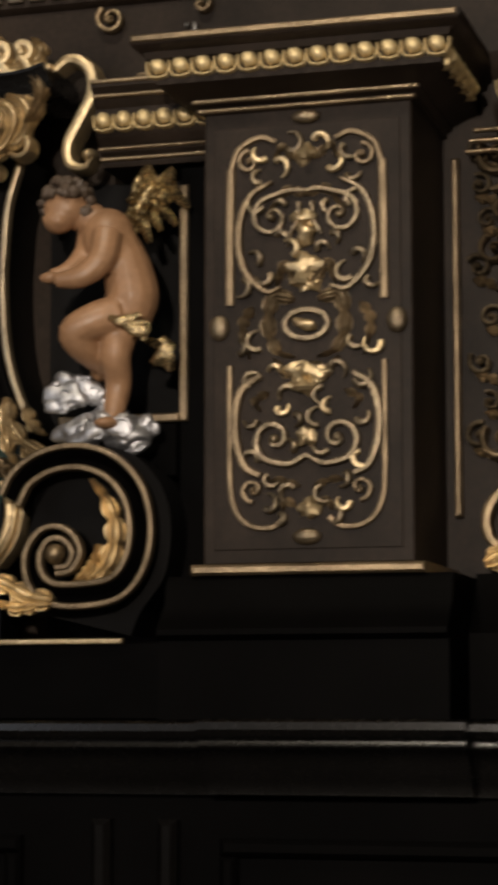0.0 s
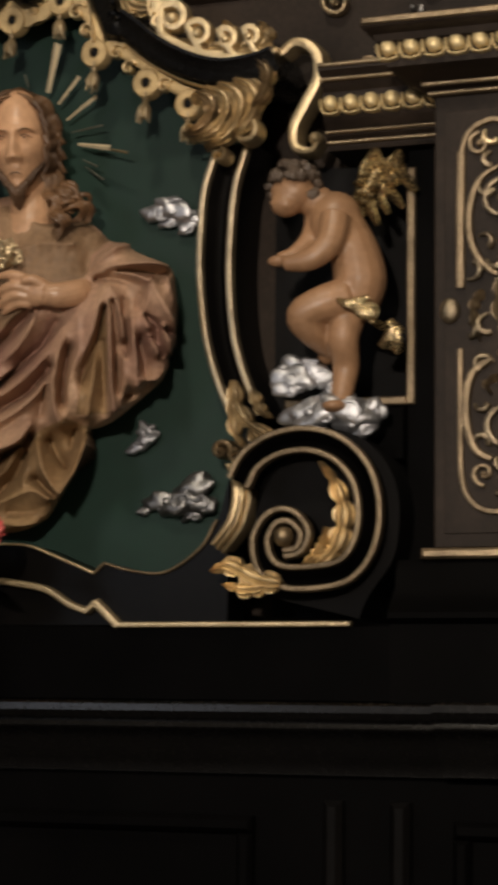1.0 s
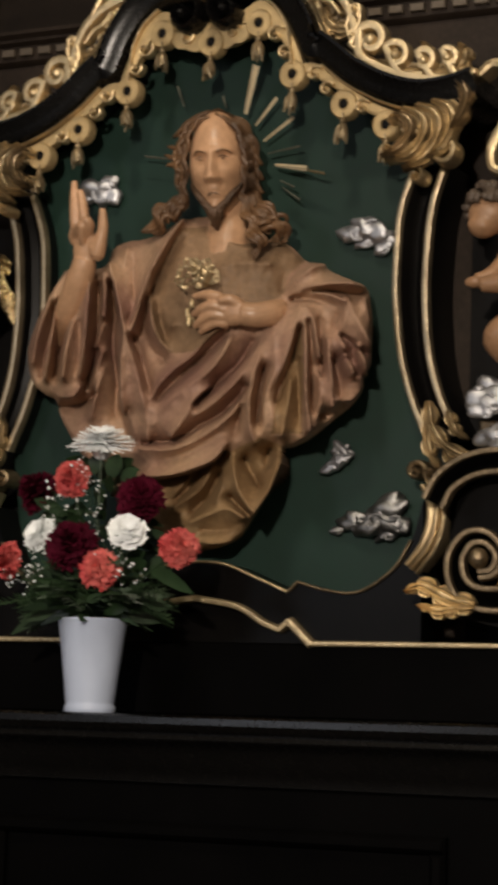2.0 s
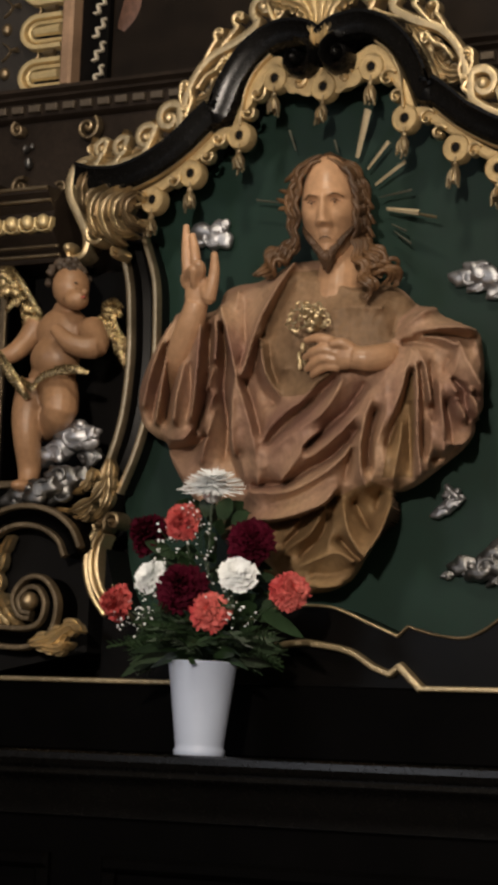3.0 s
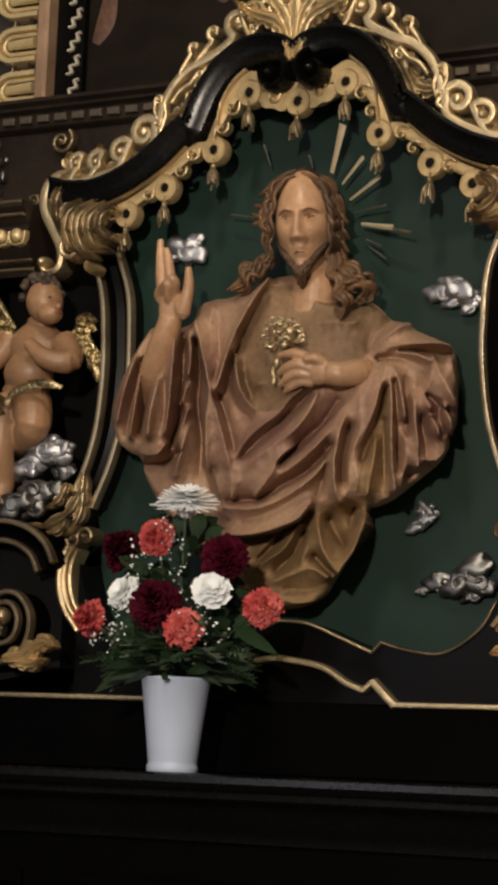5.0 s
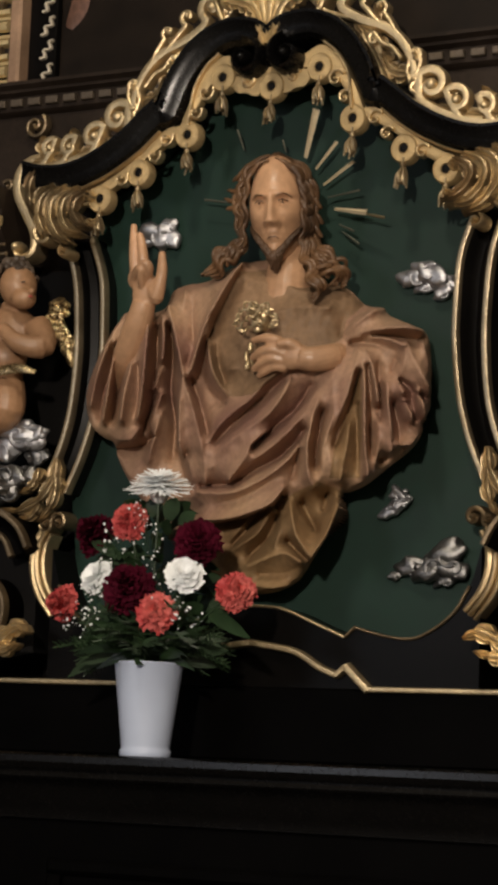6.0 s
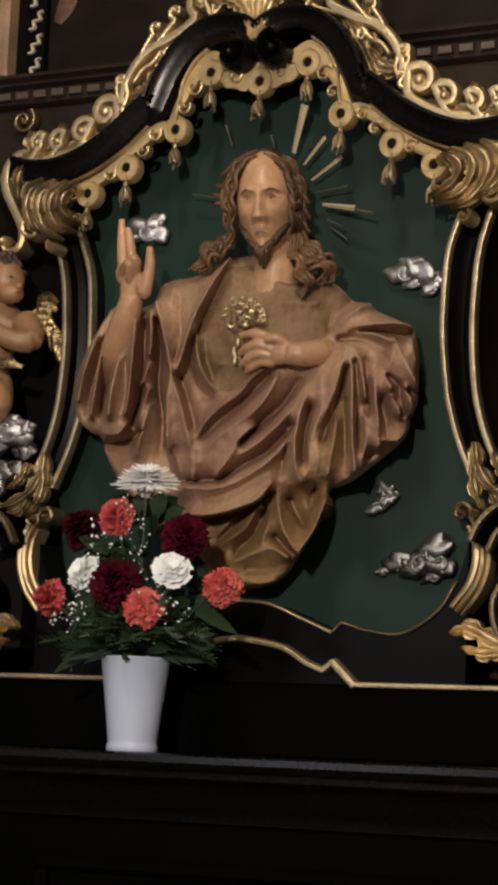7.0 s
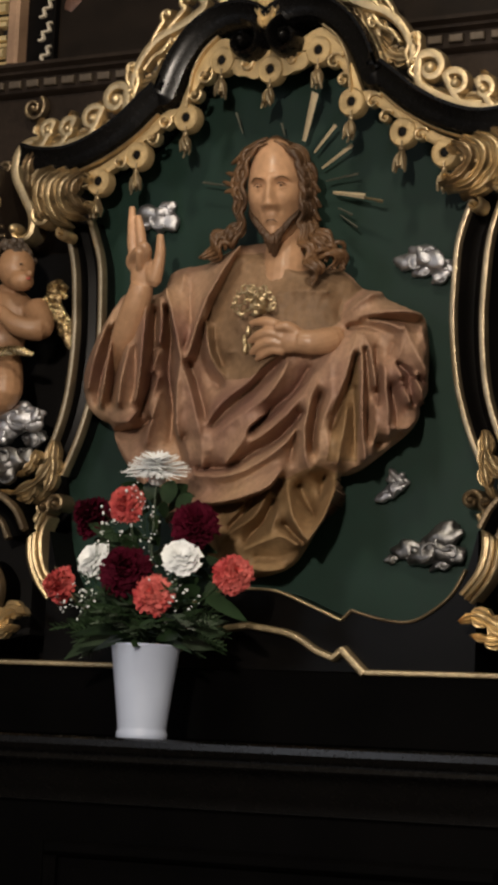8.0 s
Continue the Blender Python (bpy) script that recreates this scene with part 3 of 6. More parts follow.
# gilt foliage on top of the crest: running scrolls with leaves in their forks
for s in (1, -1):
    for c, r, start, turns, w, lead in (
        ((0.140, 2.886), 0.030, -1.20, 1.50, 0.021, [(0.315, 2.679), (0.314, 2.714), (0.292, 2.760), (0.255, 2.796), (0.205, 2.817), (0.164, 2.841)]),
        ((0.195, 2.870), 0.018, -1.40, 1.30, 0.012, [(0.243, 2.801), (0.224, 2.823), (0.208, 2.842)]),
        ((0.240, 2.841), 0.015, -1.00, 1.20, 0.010, [(0.276, 2.778), (0.267, 2.800), (0.255, 2.819)]),
        ((0.228, 2.775), 0.013, 1.60, 1.20, 0.010, [(0.289, 2.728), (0.268, 2.754), (0.247, 2.765)]),
        ((0.317, 2.736), 0.013, -0.60, 1.20, 0.010, [(0.306, 2.680), (0.322, 2.696), (0.329, 2.714)]),
        ((0.101, 2.868), 0.015, 2.60, -1.20, 0.011, [(0.174, 2.825), (0.143, 2.836), (0.118, 2.847)]),
        ((0.353, 2.670), 0.034, 2.40, -1.50, 0.021, [(0.464, 2.587), (0.418, 2.593), (0.370, 2.614), (0.331, 2.642)]),
        ((0.407, 2.633), 0.030, 2.40, -1.45, 0.017, [(0.499, 2.581), (0.459, 2.583), (0.418, 2.593)]),
        ((0.466, 2.616), 0.025, 2.20, -1.40, 0.016, [(0.539, 2.582), (0.511, 2.578), (0.482, 2.585)]),
        ((0.515, 2.617), 0.022, 2.20, -1.40, 0.015, [(0.573, 2.586), (0.547, 2.581), (0.528, 2.587)]),
        ((0.319, 2.727), 0.013, 2.60, -1.20, 0.010, [(0.311, 2.676), (0.302, 2.700), (0.305, 2.717)]),
        ((0.315, 2.682), 0.013, 0.60, 1.20, 0.010, [(0.340, 2.639), (0.321, 2.655), (0.311, 2.667)]),
    ):
        m = Mesh()
        scroll(m, (s * c[0], c[1]), r, start if s > 0 else math.pi - start, s * turns * 0.8, w * 1.3, -0.02, 0.026, lead=mirror(lead, s), boss=0.5)
        part("crest_scroll", m, GOLD, relief, "gilt carved scroll on the crest")
    for path, w, lob, tip in (
        ([(0.262, 2.69), (0.235, 2.745), (0.205, 2.80), (0.165, 2.85)], 0.062, 6, 0.0),
        ([(0.56, 2.592), (0.48, 2.588), (0.40, 2.605), (0.335, 2.645)], 0.056, 7, 0.0),
        ([(0.30, 2.70), (0.265, 2.71), (0.245, 2.745)], 0.045, 3, 0.01),
        ([(0.225, 2.80), (0.235, 2.825), (0.225, 2.85)], 0.034, 3, 0.012),
        ([(0.39, 2.62), (0.40, 2.65), (0.39, 2.67)], 0.034, 3, 0.012),
        ([(0.46, 2.61), (0.47, 2.635), (0.46, 2.655)], 0.034, 3, 0.012),
        ([(0.53, 2.60), (0.545, 2.625), (0.535, 2.645)], 0.034, 3, 0.012),
    ):
        m = Mesh()
        acanthus(m, mirror(path, s), w, 0.006, 0.014, lob, curl=tip)
        part("crest_leaf", m, TASSELGOLD, relief, "gilt carved leaf on the crest")
    # gilt end scroll of the crest, and the cluster of leaves below it
    m = Mesh()
    S = smooth(mirror([(0.565, 2.60), (0.60, 2.622), (0.638, 2.60), (0.645, 2.55), (0.62, 2.50), (0.597, 2.455), (0.60, 2.415), (0.63, 2.405), (0.648, 2.425)], s), 8)
    m.sweep(S, band(None, 0.027, -0.05, 0.05), scale=[0.75 + 0.35 * math.sin(math.pi * i / (len(S) - 1)) - 0.45 * (i / len(S)) ** 3 for i in range(len(S))])
    m.blob((s * 0.64, -0.03, 2.428), (0.014, 0.03, 0.014), 8)
    part("end_scroll", m, GOLD, relief, "gilt end scroll of the crest").location = (-s * 0.012, 0.092, -0.004)
    for path, w in (
        ([(0.410, 2.513), (0.439, 2.498), (0.443, 2.470), (0.422, 2.443), (0.391, 2.428)], 0.017),
        ([(0.430, 2.522), (0.467, 2.500), (0.471, 2.464), (0.447, 2.430), (0.404, 2.415)], 0.018),
        ([(0.458, 2.526), (0.495, 2.502), (0.499, 2.462), (0.474, 2.422), (0.437, 2.400)], 0.020),
        ([(0.490, 2.532), (0.524, 2.510), (0.530, 2.471), (0.511, 2.435), (0.490, 2.418)], 0.018),
        ([(0.533, 2.570), (0.554, 2.544), (0.549, 2.503), (0.533, 2.471)], 0.016),
    ):
        m = Mesh()
        acanthus(m, mirror(path, s), w * 2.5, -0.006 - 0.5 * w, 0.02, 2, curl=0.014)
        part("capital_leaf", m, OLDGOLD if w < 0.0175 else TASSELGOLD, relief, "fluted gilt leaf over the side moulding")
    for c, r, st, tu in (((0.511, 2.430), 0.025, 0.8, -1.4), ((0.398, 2.441), 0.013, -1.0, 1.3), ((0.458, 2.387), 0.015, 1.0, -1.3), ((0.409, 2.500), 0.011, 1.2, 1.2)):
        m = Mesh()
        scroll(m, (s * c[0], c[1]), r, st if s > 0 else math.pi - st, s * tu, r * 0.55, -0.035, 0.05)
        part("capital_scroll", m, GOLD, relief)

# openwork palmette over the middle of the crest
for a, L, w in ((-1.05, 0.15, 0.05), (-0.55, 0.19, 0.056), (0.02, 0.2, 0.06), (0.55, 0.19, 0.056), (1.05, 0.16, 0.05)):
    m = Mesh()
    acanthus(m, [(0.004 * a, 2.785), (L * 0.35 * math.sin(a * 0.6), 2.80 + L * 0.42), (L * 0.75 * math.sin(a), 2.80 + L * (0.40 + 0.45 * math.cos(a))), (L * 1.05 * math.sin(a), 2.81 + L * (0.5 + 0.5 * math.cos(a)))], w, -0.02, 0.018, 10, curl=0.015)
    part("palmette_leaf", m, GOLD, relief, "gilt palmette leaf at the top")
for s in (1, -1):
    m = Mesh()
    scroll(m, (s * 0.098, 2.893), 0.032, 0.2 if s > 0 else math.pi - 0.2, s * 1.4, 0.016, -0.03, 0.05, lead=mirror([(0.01, 2.80), (0.05, 2.825), (0.105, 2.845)], s))
    part("palmette_scroll", m, GOLD, relief)

# side mouldings: gilt fillet, black cove, gilt fillet
SIDE_IN = [(0.434, 2.43), (0.404, 2.34), (0.3965, 2.25), (0.396, 2.163), (0.409, 2.052), (0.434, 1.964), (0.468, 1.885)]
SIDE_OUT = [(0.495, 2.43), (0.468, 2.34), (0.459, 2.25), (0.457, 2.163), (0.467, 2.052), (0.492, 1.964), (0.527, 1.895)]
for s in (1, -1):
    a, b = np.array(smooth(mirror(SIDE_IN, s), 8)), np.array(smooth(mirror(SIDE_OUT, s), 8))
    m = Mesh()
    rings = []
    for p, q in zip(a, b):
        at = [p + (q - p) * k for k in (0, 0.1, 0.25, 0.5, 0.75, 0.9, 1.0)]
        ys = (0.043, 0.047, 0.066, 0.074, 0.068, 0.05, 0.047)
        rings.append([(p[0], 0.1, p[1])] + [(r[0], y, r[1]) for r, y in zip(at, ys)] + [(q[0], 0.2, q[1])])
    m.ring_strip(rings)
    side = part("side_moulding", m, BLACK, relief, "black cove moulding edged in gilt")
    part("gilt_edge", Mesh().sweep(a, band(None, 0.014, 0.034, 0.02)), SIDEGOLD, side)
    part("gilt_edge", Mesh().sweep(b, band(None, 0.015, 0.034, 0.02)), SIDEGOLD, side)
    # leaf and C-scroll under the side moulding
    for path, w, lob, tip in (
        ([(0.495, 1.955), (0.502, 1.91), (0.53, 1.87), (0.58, 1.845), (0.615, 1.85)], 0.036, 4, 0.015),
        ([(0.50, 1.93), (0.495, 1.89), (0.505, 1.85), (0.525, 1.82)], 0.032, 3, 0.012),
        ([(0.535, 1.935), (0.55, 1.90), (0.575, 1.88)], 0.028, 3, 0.012),
        ([(0.53, 1.86), (0.55, 1.835), (0.585, 1.825)], 0.028, 3, 0.012),
    ):
        m = Mesh()
        acanthus(m, mirror(path, s), w, -0.008, 0.013, lob, curl=tip)
        part("side_leaf", m, TASSELGOLD, relief, "worn gilt leaf under the side moulding").location = (-s * 0.018, 0.03, 0)
    m = Mesh()
    scroll(m, (s * 0.476, 1.82), 0.02, 0.0 if s > 0 else math.pi, s * 1.3, 0.014, -0.03, 0.05)
    scroll(m, (s * 0.505, 1.815), 0.017, 0.0 if s > 0 else math.pi, -s * 1.3, 0.012, -0.03, 0.05)
    part("side_curl", m, OLDGOLD, relief).location = (-s * 0.018, 0.03, 0)
    C = smooth(mirror([(0.485, 1.800), (0.500, 1.768), (0.503, 1.725), (0.489, 1.678), (0.455, 1.633)], s), 8)
    m = Mesh()
    for o, w, y in ((-0.014, 0.016, -0.02), (0.0, 0.012, -0.026), (0.012, 0.012, -0.02)):
        d = np.gradient(np.array(C), axis=0)
        d /= np.linalg.norm(d, axis=1)[:, None]
        m.sweep(np.array(C) + np.stack([-d[:, 1], d[:, 0]], 1) * o, band(None, w, y, 0.045), scale=[0.7 + 0.5 * math.sin(math.pi * i / (len(C) - 1)) for i in range(len(C))])
    part("c_scroll", m, GOLD, relief, "fluted gilt C-scroll").location = (0, 0.02, 0)

# lower black board between the green panel and the gilt bottom line
INNER = [(0.0, 1.649), (0.06, 1.644), (0.133, 1.616), (0.197, 1.590)]
INNER2 = [(0.218, 1.609), (0.28, 1.593), (0.348, 1.591), (0.417, 1.635), (0.451, 1.689), (0.473, 1.764)]
BOTTOM = [(0.0, 1.576), (0.095, 1.560), (0.15, 1.530), (0.187, 1.516)]
for s in (1, -1):
    inner = smooth(mirror(INNER, s), 6) + smooth(mirror(INNER2, s), 6)
    low = 1.491
    rings = [[(p[0], 0.1, p[1]), (p[0], 0.012, p[1]), (p[0], 0.012, low), (p[0], 0.1, low)] for p in inner]
    part("lower_board", Mesh().ring_strip(rings), BLACK, relief, "black lacquered lower board")
    part("panel_edge", Mesh().sweep(smooth(mirror(INNER, s), 6), band(None, 0.006, 0.004, 0.012)), GOLD, relief)
    part("panel_edge", Mesh().sweep([(s * 0.197, 1.590), (s * 0.218, 1.609)] + smooth(mirror(INNER2[:5], s), 6), band(None, 0.006, 0.004, 0.012)), OLDGOLD, relief)
    part("bottom_line", Mesh().sweep(smooth(mirror(BOTTOM, s), 6), band(None, 0.014, -0.008, 0.02)), GOLD, relief)
    part("bottom_line", Mesh().sweep(mirror([(0.186, 1.516), (0.206, 1.533)], s), band(None, 0.013, -0.008, 0.02)), GOLD, relief)
    part("bottom_line", Mesh().sweep(mirror([(0.205, 1.534), (0.254, 1.488)], s), band(None, 0.018, -0.009, 0.02)), GOLD, relief)
    part("bottom_line", Mesh().sweep(mirror([(0.252, 1.490), (0.72, 1.491)], s), band(None, 0.012, -0.008, 0.02)), GOLD, relief)

    # big volute beside the panel
    V = smooth(mirror([(0.512, 1.755), (0.535, 1.795), (0.583, 1.824), (0.648, 1.832), (0.708, 1.812), (0.752, 1.765), (0.768, 1.70), (0.758, 1.635), (0.722, 1.59), (0.66, 1.577), (0.60, 1.58), (0.566, 1.605), (0.558, 1.652), (0.582, 1.688), (0.618, 1.69), (0.644, 1.66), (0.632, 1.628), (0.605, 1.622)], s), 8)
    k = len(V)
    sc = [1.0 if i < k * 0.55 else max(0.28, 1.0 - 1.5 * (i / k - 0.55) * 1.25) for i in range(k)]
    m = Mesh()
    prof = [(-0.022, 0.1), (-0.022, 0.0), (-0.016, -0.004), (0, 0.012), (0.016, -0.004), (0.022, 0.0), (0.022, 0.1)]
    m.sweep(V, prof, scale=sc)
    vol = part("volute", m, MATTBLACK, relief, "large black volute edged in gilt")
    vol.location = (s * 0.004, -0.045, -0.003)
    V = np.array(V)
    d = np.gradient(V, axis=0)
    d /= np.linalg.norm(d, axis=1)[:, None]
    nrm = np.stack([-d[:, 1], d[:, 0]], 1) * np.array(sc)[:, None]
    for o in (-0.02, 0.02):
        part("gilt_edge", Mesh().sweep(V + nrm * o, band(None, 0.013, -0.014, 0.02)), ANTIQUE, vol)
    part("boss", Mesh().blob((s * 0.606, -0.012, 1.652), (0.019, 0.022, 0.02), 9), OLDGOLD, vol)
    for path, w, tip in (([(0.665, 1.60), (0.70, 1.635), (0.715, 1.69), (0.70, 1.745), (0.67, 1.79)], 0.05, 0.01), ([(0.64, 1.60), (0.67, 1.63), (0.685, 1.67)], 0.03, 0.01)):
        m = Mesh()
        acanthus(m, mirror(path, s), w, 0.02, 0.022, 5, curl=tip)
        part("volute_leaf", m, GOLD, vol, "gilt leaf inside the volute")
    m = Mesh()
    acanthus(m, mirror([(0.60, 1.565), (0.55, 1.575), (0.50, 1.60), (0.47, 1.59)], s), 0.05, 0.0, 0.02, 4, curl=0.02)
    acanthus(m, mirror([(0.57, 1.56), (0.53, 1.555), (0.49, 1.565)], s), 0.035, -0.004, 0.016, 3, curl=0.015)
    part("foot_leaf", m, GOLD, vol, "gilt leaf at the foot of the volute")
    # black block that carries the volute and fills the corner down to the line
    m = Mesh()
    O = smooth(mirror([(0.54, 1.80), (0.60, 1.845), (0.66, 1.852), (0.725, 1.832), (0.778, 1.775), (0.797, 1.70), (0.785, 1.61), (0.74, 1.545), (0.72, 1.50)], s), 6)
    m.ring_strip([[(q[0], 0.02, q[1]), (q[0], 0.19, q[1]), (s * 0.50, 0.19, q[1] * 0.5 + 0.8), (s * 0.50, 0.06, q[1] * 0.5 + 0.8)] for q in O])
    part("volute_block", m, DARKHOLE, relief, "black painted block behind the volute").location = (s * 0.02, -0.03, 0)

# ---- niches with the child angels ----
for s in (1, -1):
    n = thing("niche", "black recessed niche with gilt edge beside the green panel", "niche", "niches beside the relief")
    a, b = sorted((s * 0.50, s * 0.903))
    part("back", Mesh().box(a, b, 0.185, 0.199, 1.51, 2.397, 0.0), DARKHOLE, n)
    a, b = sorted((s * 0.80, s * 0.903))
    # the jamb's black is the shadow beside the pilaster, put into its colour
    part("jamb", Mesh().box(a, b, 0.085, 0.184, 1.51, 2.397, 0.004), MATTBLACK, n)
    for x0, x1, z0, z1 in ((0.803, 0.820, 1.905, 2.36), (0.56, 0.803, 1.905, 1.922)):
        a, b = sorted((s * x0, s * x1))
        part("gilt_edge", Mesh().box(a, b, 0.076, 0.0845, z0, z1, 0.003), ANTIQUE, n)
    a, b = sorted((s * 0.62, s * 0.80))
    part("sill", Mesh().box(a, b, 0.08, 0.184, 1.80, 1.905, 0.004), MATTBLACK, n)
    a, b = sorted((s * 0.652, s * 0.895))
    prof = [(0.19, 2.398), (0.06, 2.398), (0.055, 2.408), (0.055, 2.418), (0.045, 2.425), (0.045, 2.434), (0.03, 2.448), (0.02, 2.460), (0.02, 2.503), (0.01, 2.513), (0.004, 2.528), (-0.01, 2.538), (-0.01, 2.553), (0.19, 2.553)]
    part("cornice", Mesh().ring_strip([[(x, y, z) for y, z in prof] for x in (a, b)]), BROWN, n)
    for y, z, w in ((-0.008, 2.548, 0.009), (0.003, 2.523, 0.008), (0.052, 2.412, 0.008), (0.042, 2.430, 0.007)):
        part("gilt_line", gilt_line(a, b, y, z, w), OLDGOLD, n)
    egg_row(n, a, b, 0.012, 2.477, 0.88)
    curl = Mesh()
    c = (0.644, 2.716)
    scroll(curl, (s * c[0], c[1]), 0.030, 0.9 if s < 0 else math.pi - 0.9, s * 1.6, 0.010, 0.118, 0.02)
    part("frieze_curl", curl, OLDGOLD, n, "worn gilt curl on the frieze")
    for c, r, st, tu in (((0.830, 2.730), 0.019, 2.0, 1.2), ((0.816, 2.593), 0.024, 1.2, 1.5), ((0.707, 2.584), 0.016, 2.6, -0.9)):
        curl = Mesh()
        scroll(curl, (s * c[0], c[1]), r, st if s < 0 else math.pi - st, -s * tu, 0.010, 0.12, 0.022)
        part("frieze_scroll", curl, ANTIQUE, n)
    for c, r in (((0.813, 2.685), 0.009), ((0.803, 2.650), 0.011), ((0.797, 2.691), 0.006)):
        part("frieze_drop", Mesh().blob((s * c[0], 0.135, c[1]), (r * 0.8, r, r * 1.2), 8, wobble=0.5, freq=90), DULLSILVER, n)

# bay beyond the pilaster: gilt upright, curls and cornice
bay = thing("side_bay", "dark recessed bay with gilt border and scrolls beyond the pilaster", "altar bay")
part("border", Mesh().box(1.308, 1.322, 0.178, 0.199, 1.72, 2.40, 0.004), ANTIQUE, bay)
part("cornice", Mesh().ring_strip([[(x, y, z) for y, z in ((0.19, 2.42), (0.16, 2.42), (0.15, 2.45), (0.13, 2.47), (0.12, 2.49), (0.12, 2.53), (0.10, 2.55), (0.09, 2.575), (0.19, 2.575))] for x in (1.40, 2.3)]), BROWN, bay)
egg_row(bay, 1.41, 2.27, 0.11, 2.51)
for z in (2.44, 2.42, 2.40):
    part("gilt_line", gilt_line(1.36 - (z - 2.44) * -0.4, 2.3, 0.14, z, 0.008), OLDGOLD, bay)
for c, r, st, tu in (((1.40, 2.40), 0.04, 2.5, 1.4), ((1.41, 2.30), 0.04, 2.2, -1.4), ((1.39, 2.22), 0.03, 2.0, 1.3), ((1.40, 1.86), 0.04, 2.4, 1.3), ((1.43, 1.70), 0.075, 1.6, 1.3)):
    m = Mesh()
    scroll(m, c, r, st, tu, r * 0.3, 0.16, 0.03)
    part("scroll", m, OLDGOLD, bay)
for c, r, st, tu in (((1.366, 2.411), 0.024, 2.4, 1.4), ((1.363, 2.346), 0.022, 2.0, -1.4), ((1.377, 2.280), 0.020, 1.0, 1.3), ((1.358, 2.190), 0.024, 2.6, -1.4), ((1.381, 2.093), 0.022, 0.8, 1.3), ((1.361, 2.009), 0.024, 2.4, 1.4), ((1.377, 1.934), 0.020, 2.0, -1.3), ((1.355, 1.871), 0.026, 1.2, 1.4)):
    m = Mesh()
    scroll(m, c, r, st, tu, r * 0.4, 0.172, 0.026)
    acanthus(m, [(c[0] - 0.01, c[1] - r), (c[0] + 0.02, c[1] - 1.3 * r), (c[0] + 0.035, c[1] - 1.9 * r)], 0.022, 0.19, 0.012, 3)
    part("foliage_scroll", m, PANELGOLD, bay, "dull gilt foliage scroll")
m = Mesh()
acanthus(m, [(1.37, 1.63), (1.42, 1.65), (1.47, 1.63)], 0.06, 0.16, 0.02, 4)
part("leaf", m, GOLD, bay)

# ---- painting and its frame above ----
picture = thing("altar_painting", "large dark oil painting in a black and gilt carved frame", "painting", at=(0, 0, -0.0195))
part("canvas", Mesh().box(-0.62, 0.95, 0.172, 0.18, 2.836, 4.4, 0.0), CANVAS, picture, "dark brown oil painting")
part("rail", Mesh().box(-0.722, -0.692, 0.112, 0.18, 2.836, 4.4, 0.006), material("bare_gilt_wood", (0.44, 0.28, 0.18), 0.5, 0.2), picture, "reddish gilt frame rail")
part("frame_board", Mesh().box(-1.0, -0.722, 0.15, 0.18, 2.836, 4.4, 0.0), material("brown_black_frame", (0.03, 0.025, 0.021), 0.5), picture)
part("inner_board", Mesh().box(-0.692, -0.62, 0.15, 0.18, 2.836, 4.4, 0.003), BLACK, picture)
egg = Mesh()
for r, w, y in ((0.044, 0.016, -0.02), (0.026, 0.012, -0.014)):
    u = [(0.052, r * 0.82)] + [(-0.012 - r * 0.95 * math.sin(a), r * 0.82 * math.cos(a)) for a in np.linspace(0, math.pi, 14)] + [(0.052, -r * 0.82)]
    egg.sweep(u, band(None, w, y, 0.03))
egg.tube([(-0.02, -0.012, 0), (0.052, -0.016, 0)], [0.011, 0.013], 8)
egg = egg.data("large_egg", BRIGHT)
dart = Mesh()
dart.tube([(0.005, -0.012, 0), (0.035, -0.012, 0)], [0.006, 0.009], 7)
dart.sweep(smooth([(-0.055, 0.03), (-0.03, 0.018), (-0.012, 0.0), (-0.03, -0.018), (-0.055, -0.03)], 5), band(None, 0.006, -0.010, 0.02))
dart = dart.data("dart", OLDGOLD)
pearl = Mesh().blob((0, 0, 0), (0.013, 0.012, 0.015), 8).data("pearl", OLDGOLD)
hook = Mesh()
hook.sweep(smooth([(-0.016, -0.026), (-0.004, -0.022), (-0.007, -0.004), (0.010, -0.001), (0.006, 0.017), (0.016, 0.021)], 4), band(None, 0.007, -0.008, 0.01))
hook = hook.data("hook", material("pale_gilt", (0.74, 0.66, 0.52), 0.45, 0.3))
for i in range(14):
    z = 2.872 + 0.105 * i
    part("large_egg", egg, None, picture, m=Matrix.Translation((-0.785, 0.148, z)))
    part("dart", dart, None, picture, m=Matrix.Translation((-0.785, 0.148, z + 0.0525)))
    part("pearl", pearl, None, picture, m=Matrix.Translation((-0.892, 0.148, z + 0.02)))
    part("dart", dart, None, picture, m=Matrix.Translation((-0.873, 0.15, z + 0.072)) @ Matrix.Diagonal((0.5, 0.8, 0.7, 1)))
for i in range(24):
    part("hook", hook, None, picture, m=Matrix.Translation((-0.64, 0.149, 2.865 + 0.0545 * i)) @ Matrix.Diagonal((1, 1, 0.85, 1)))

for pts, w in (([(-0.565, 3.09), (-0.575, 3.02), (-0.60, 2.97)], 0.04), ([(-0.29, 3.12), (-0.28, 3.06), (-0.265, 3.03)], 0.045)):
    m = Mesh()
    c = smooth(pts, 6)
    m.sweep(c, [(-w / 2, 0.171), (-w * 0.3, 0.1695), (w * 0.3, 0.1695), (w / 2, 0.171)], scale=[0.8 + 0.4 * math.sin(math.pi * i / (len(c) - 1)) - 0.4 * (i / len(c)) ** 4 for i in range(len(c))])
    part("painted_patch", m, material("reddish_paint", (0.15, 0.075, 0.05), 0.5, vary=0.5, scale=30), picture, "soft reddish patch of old paint")


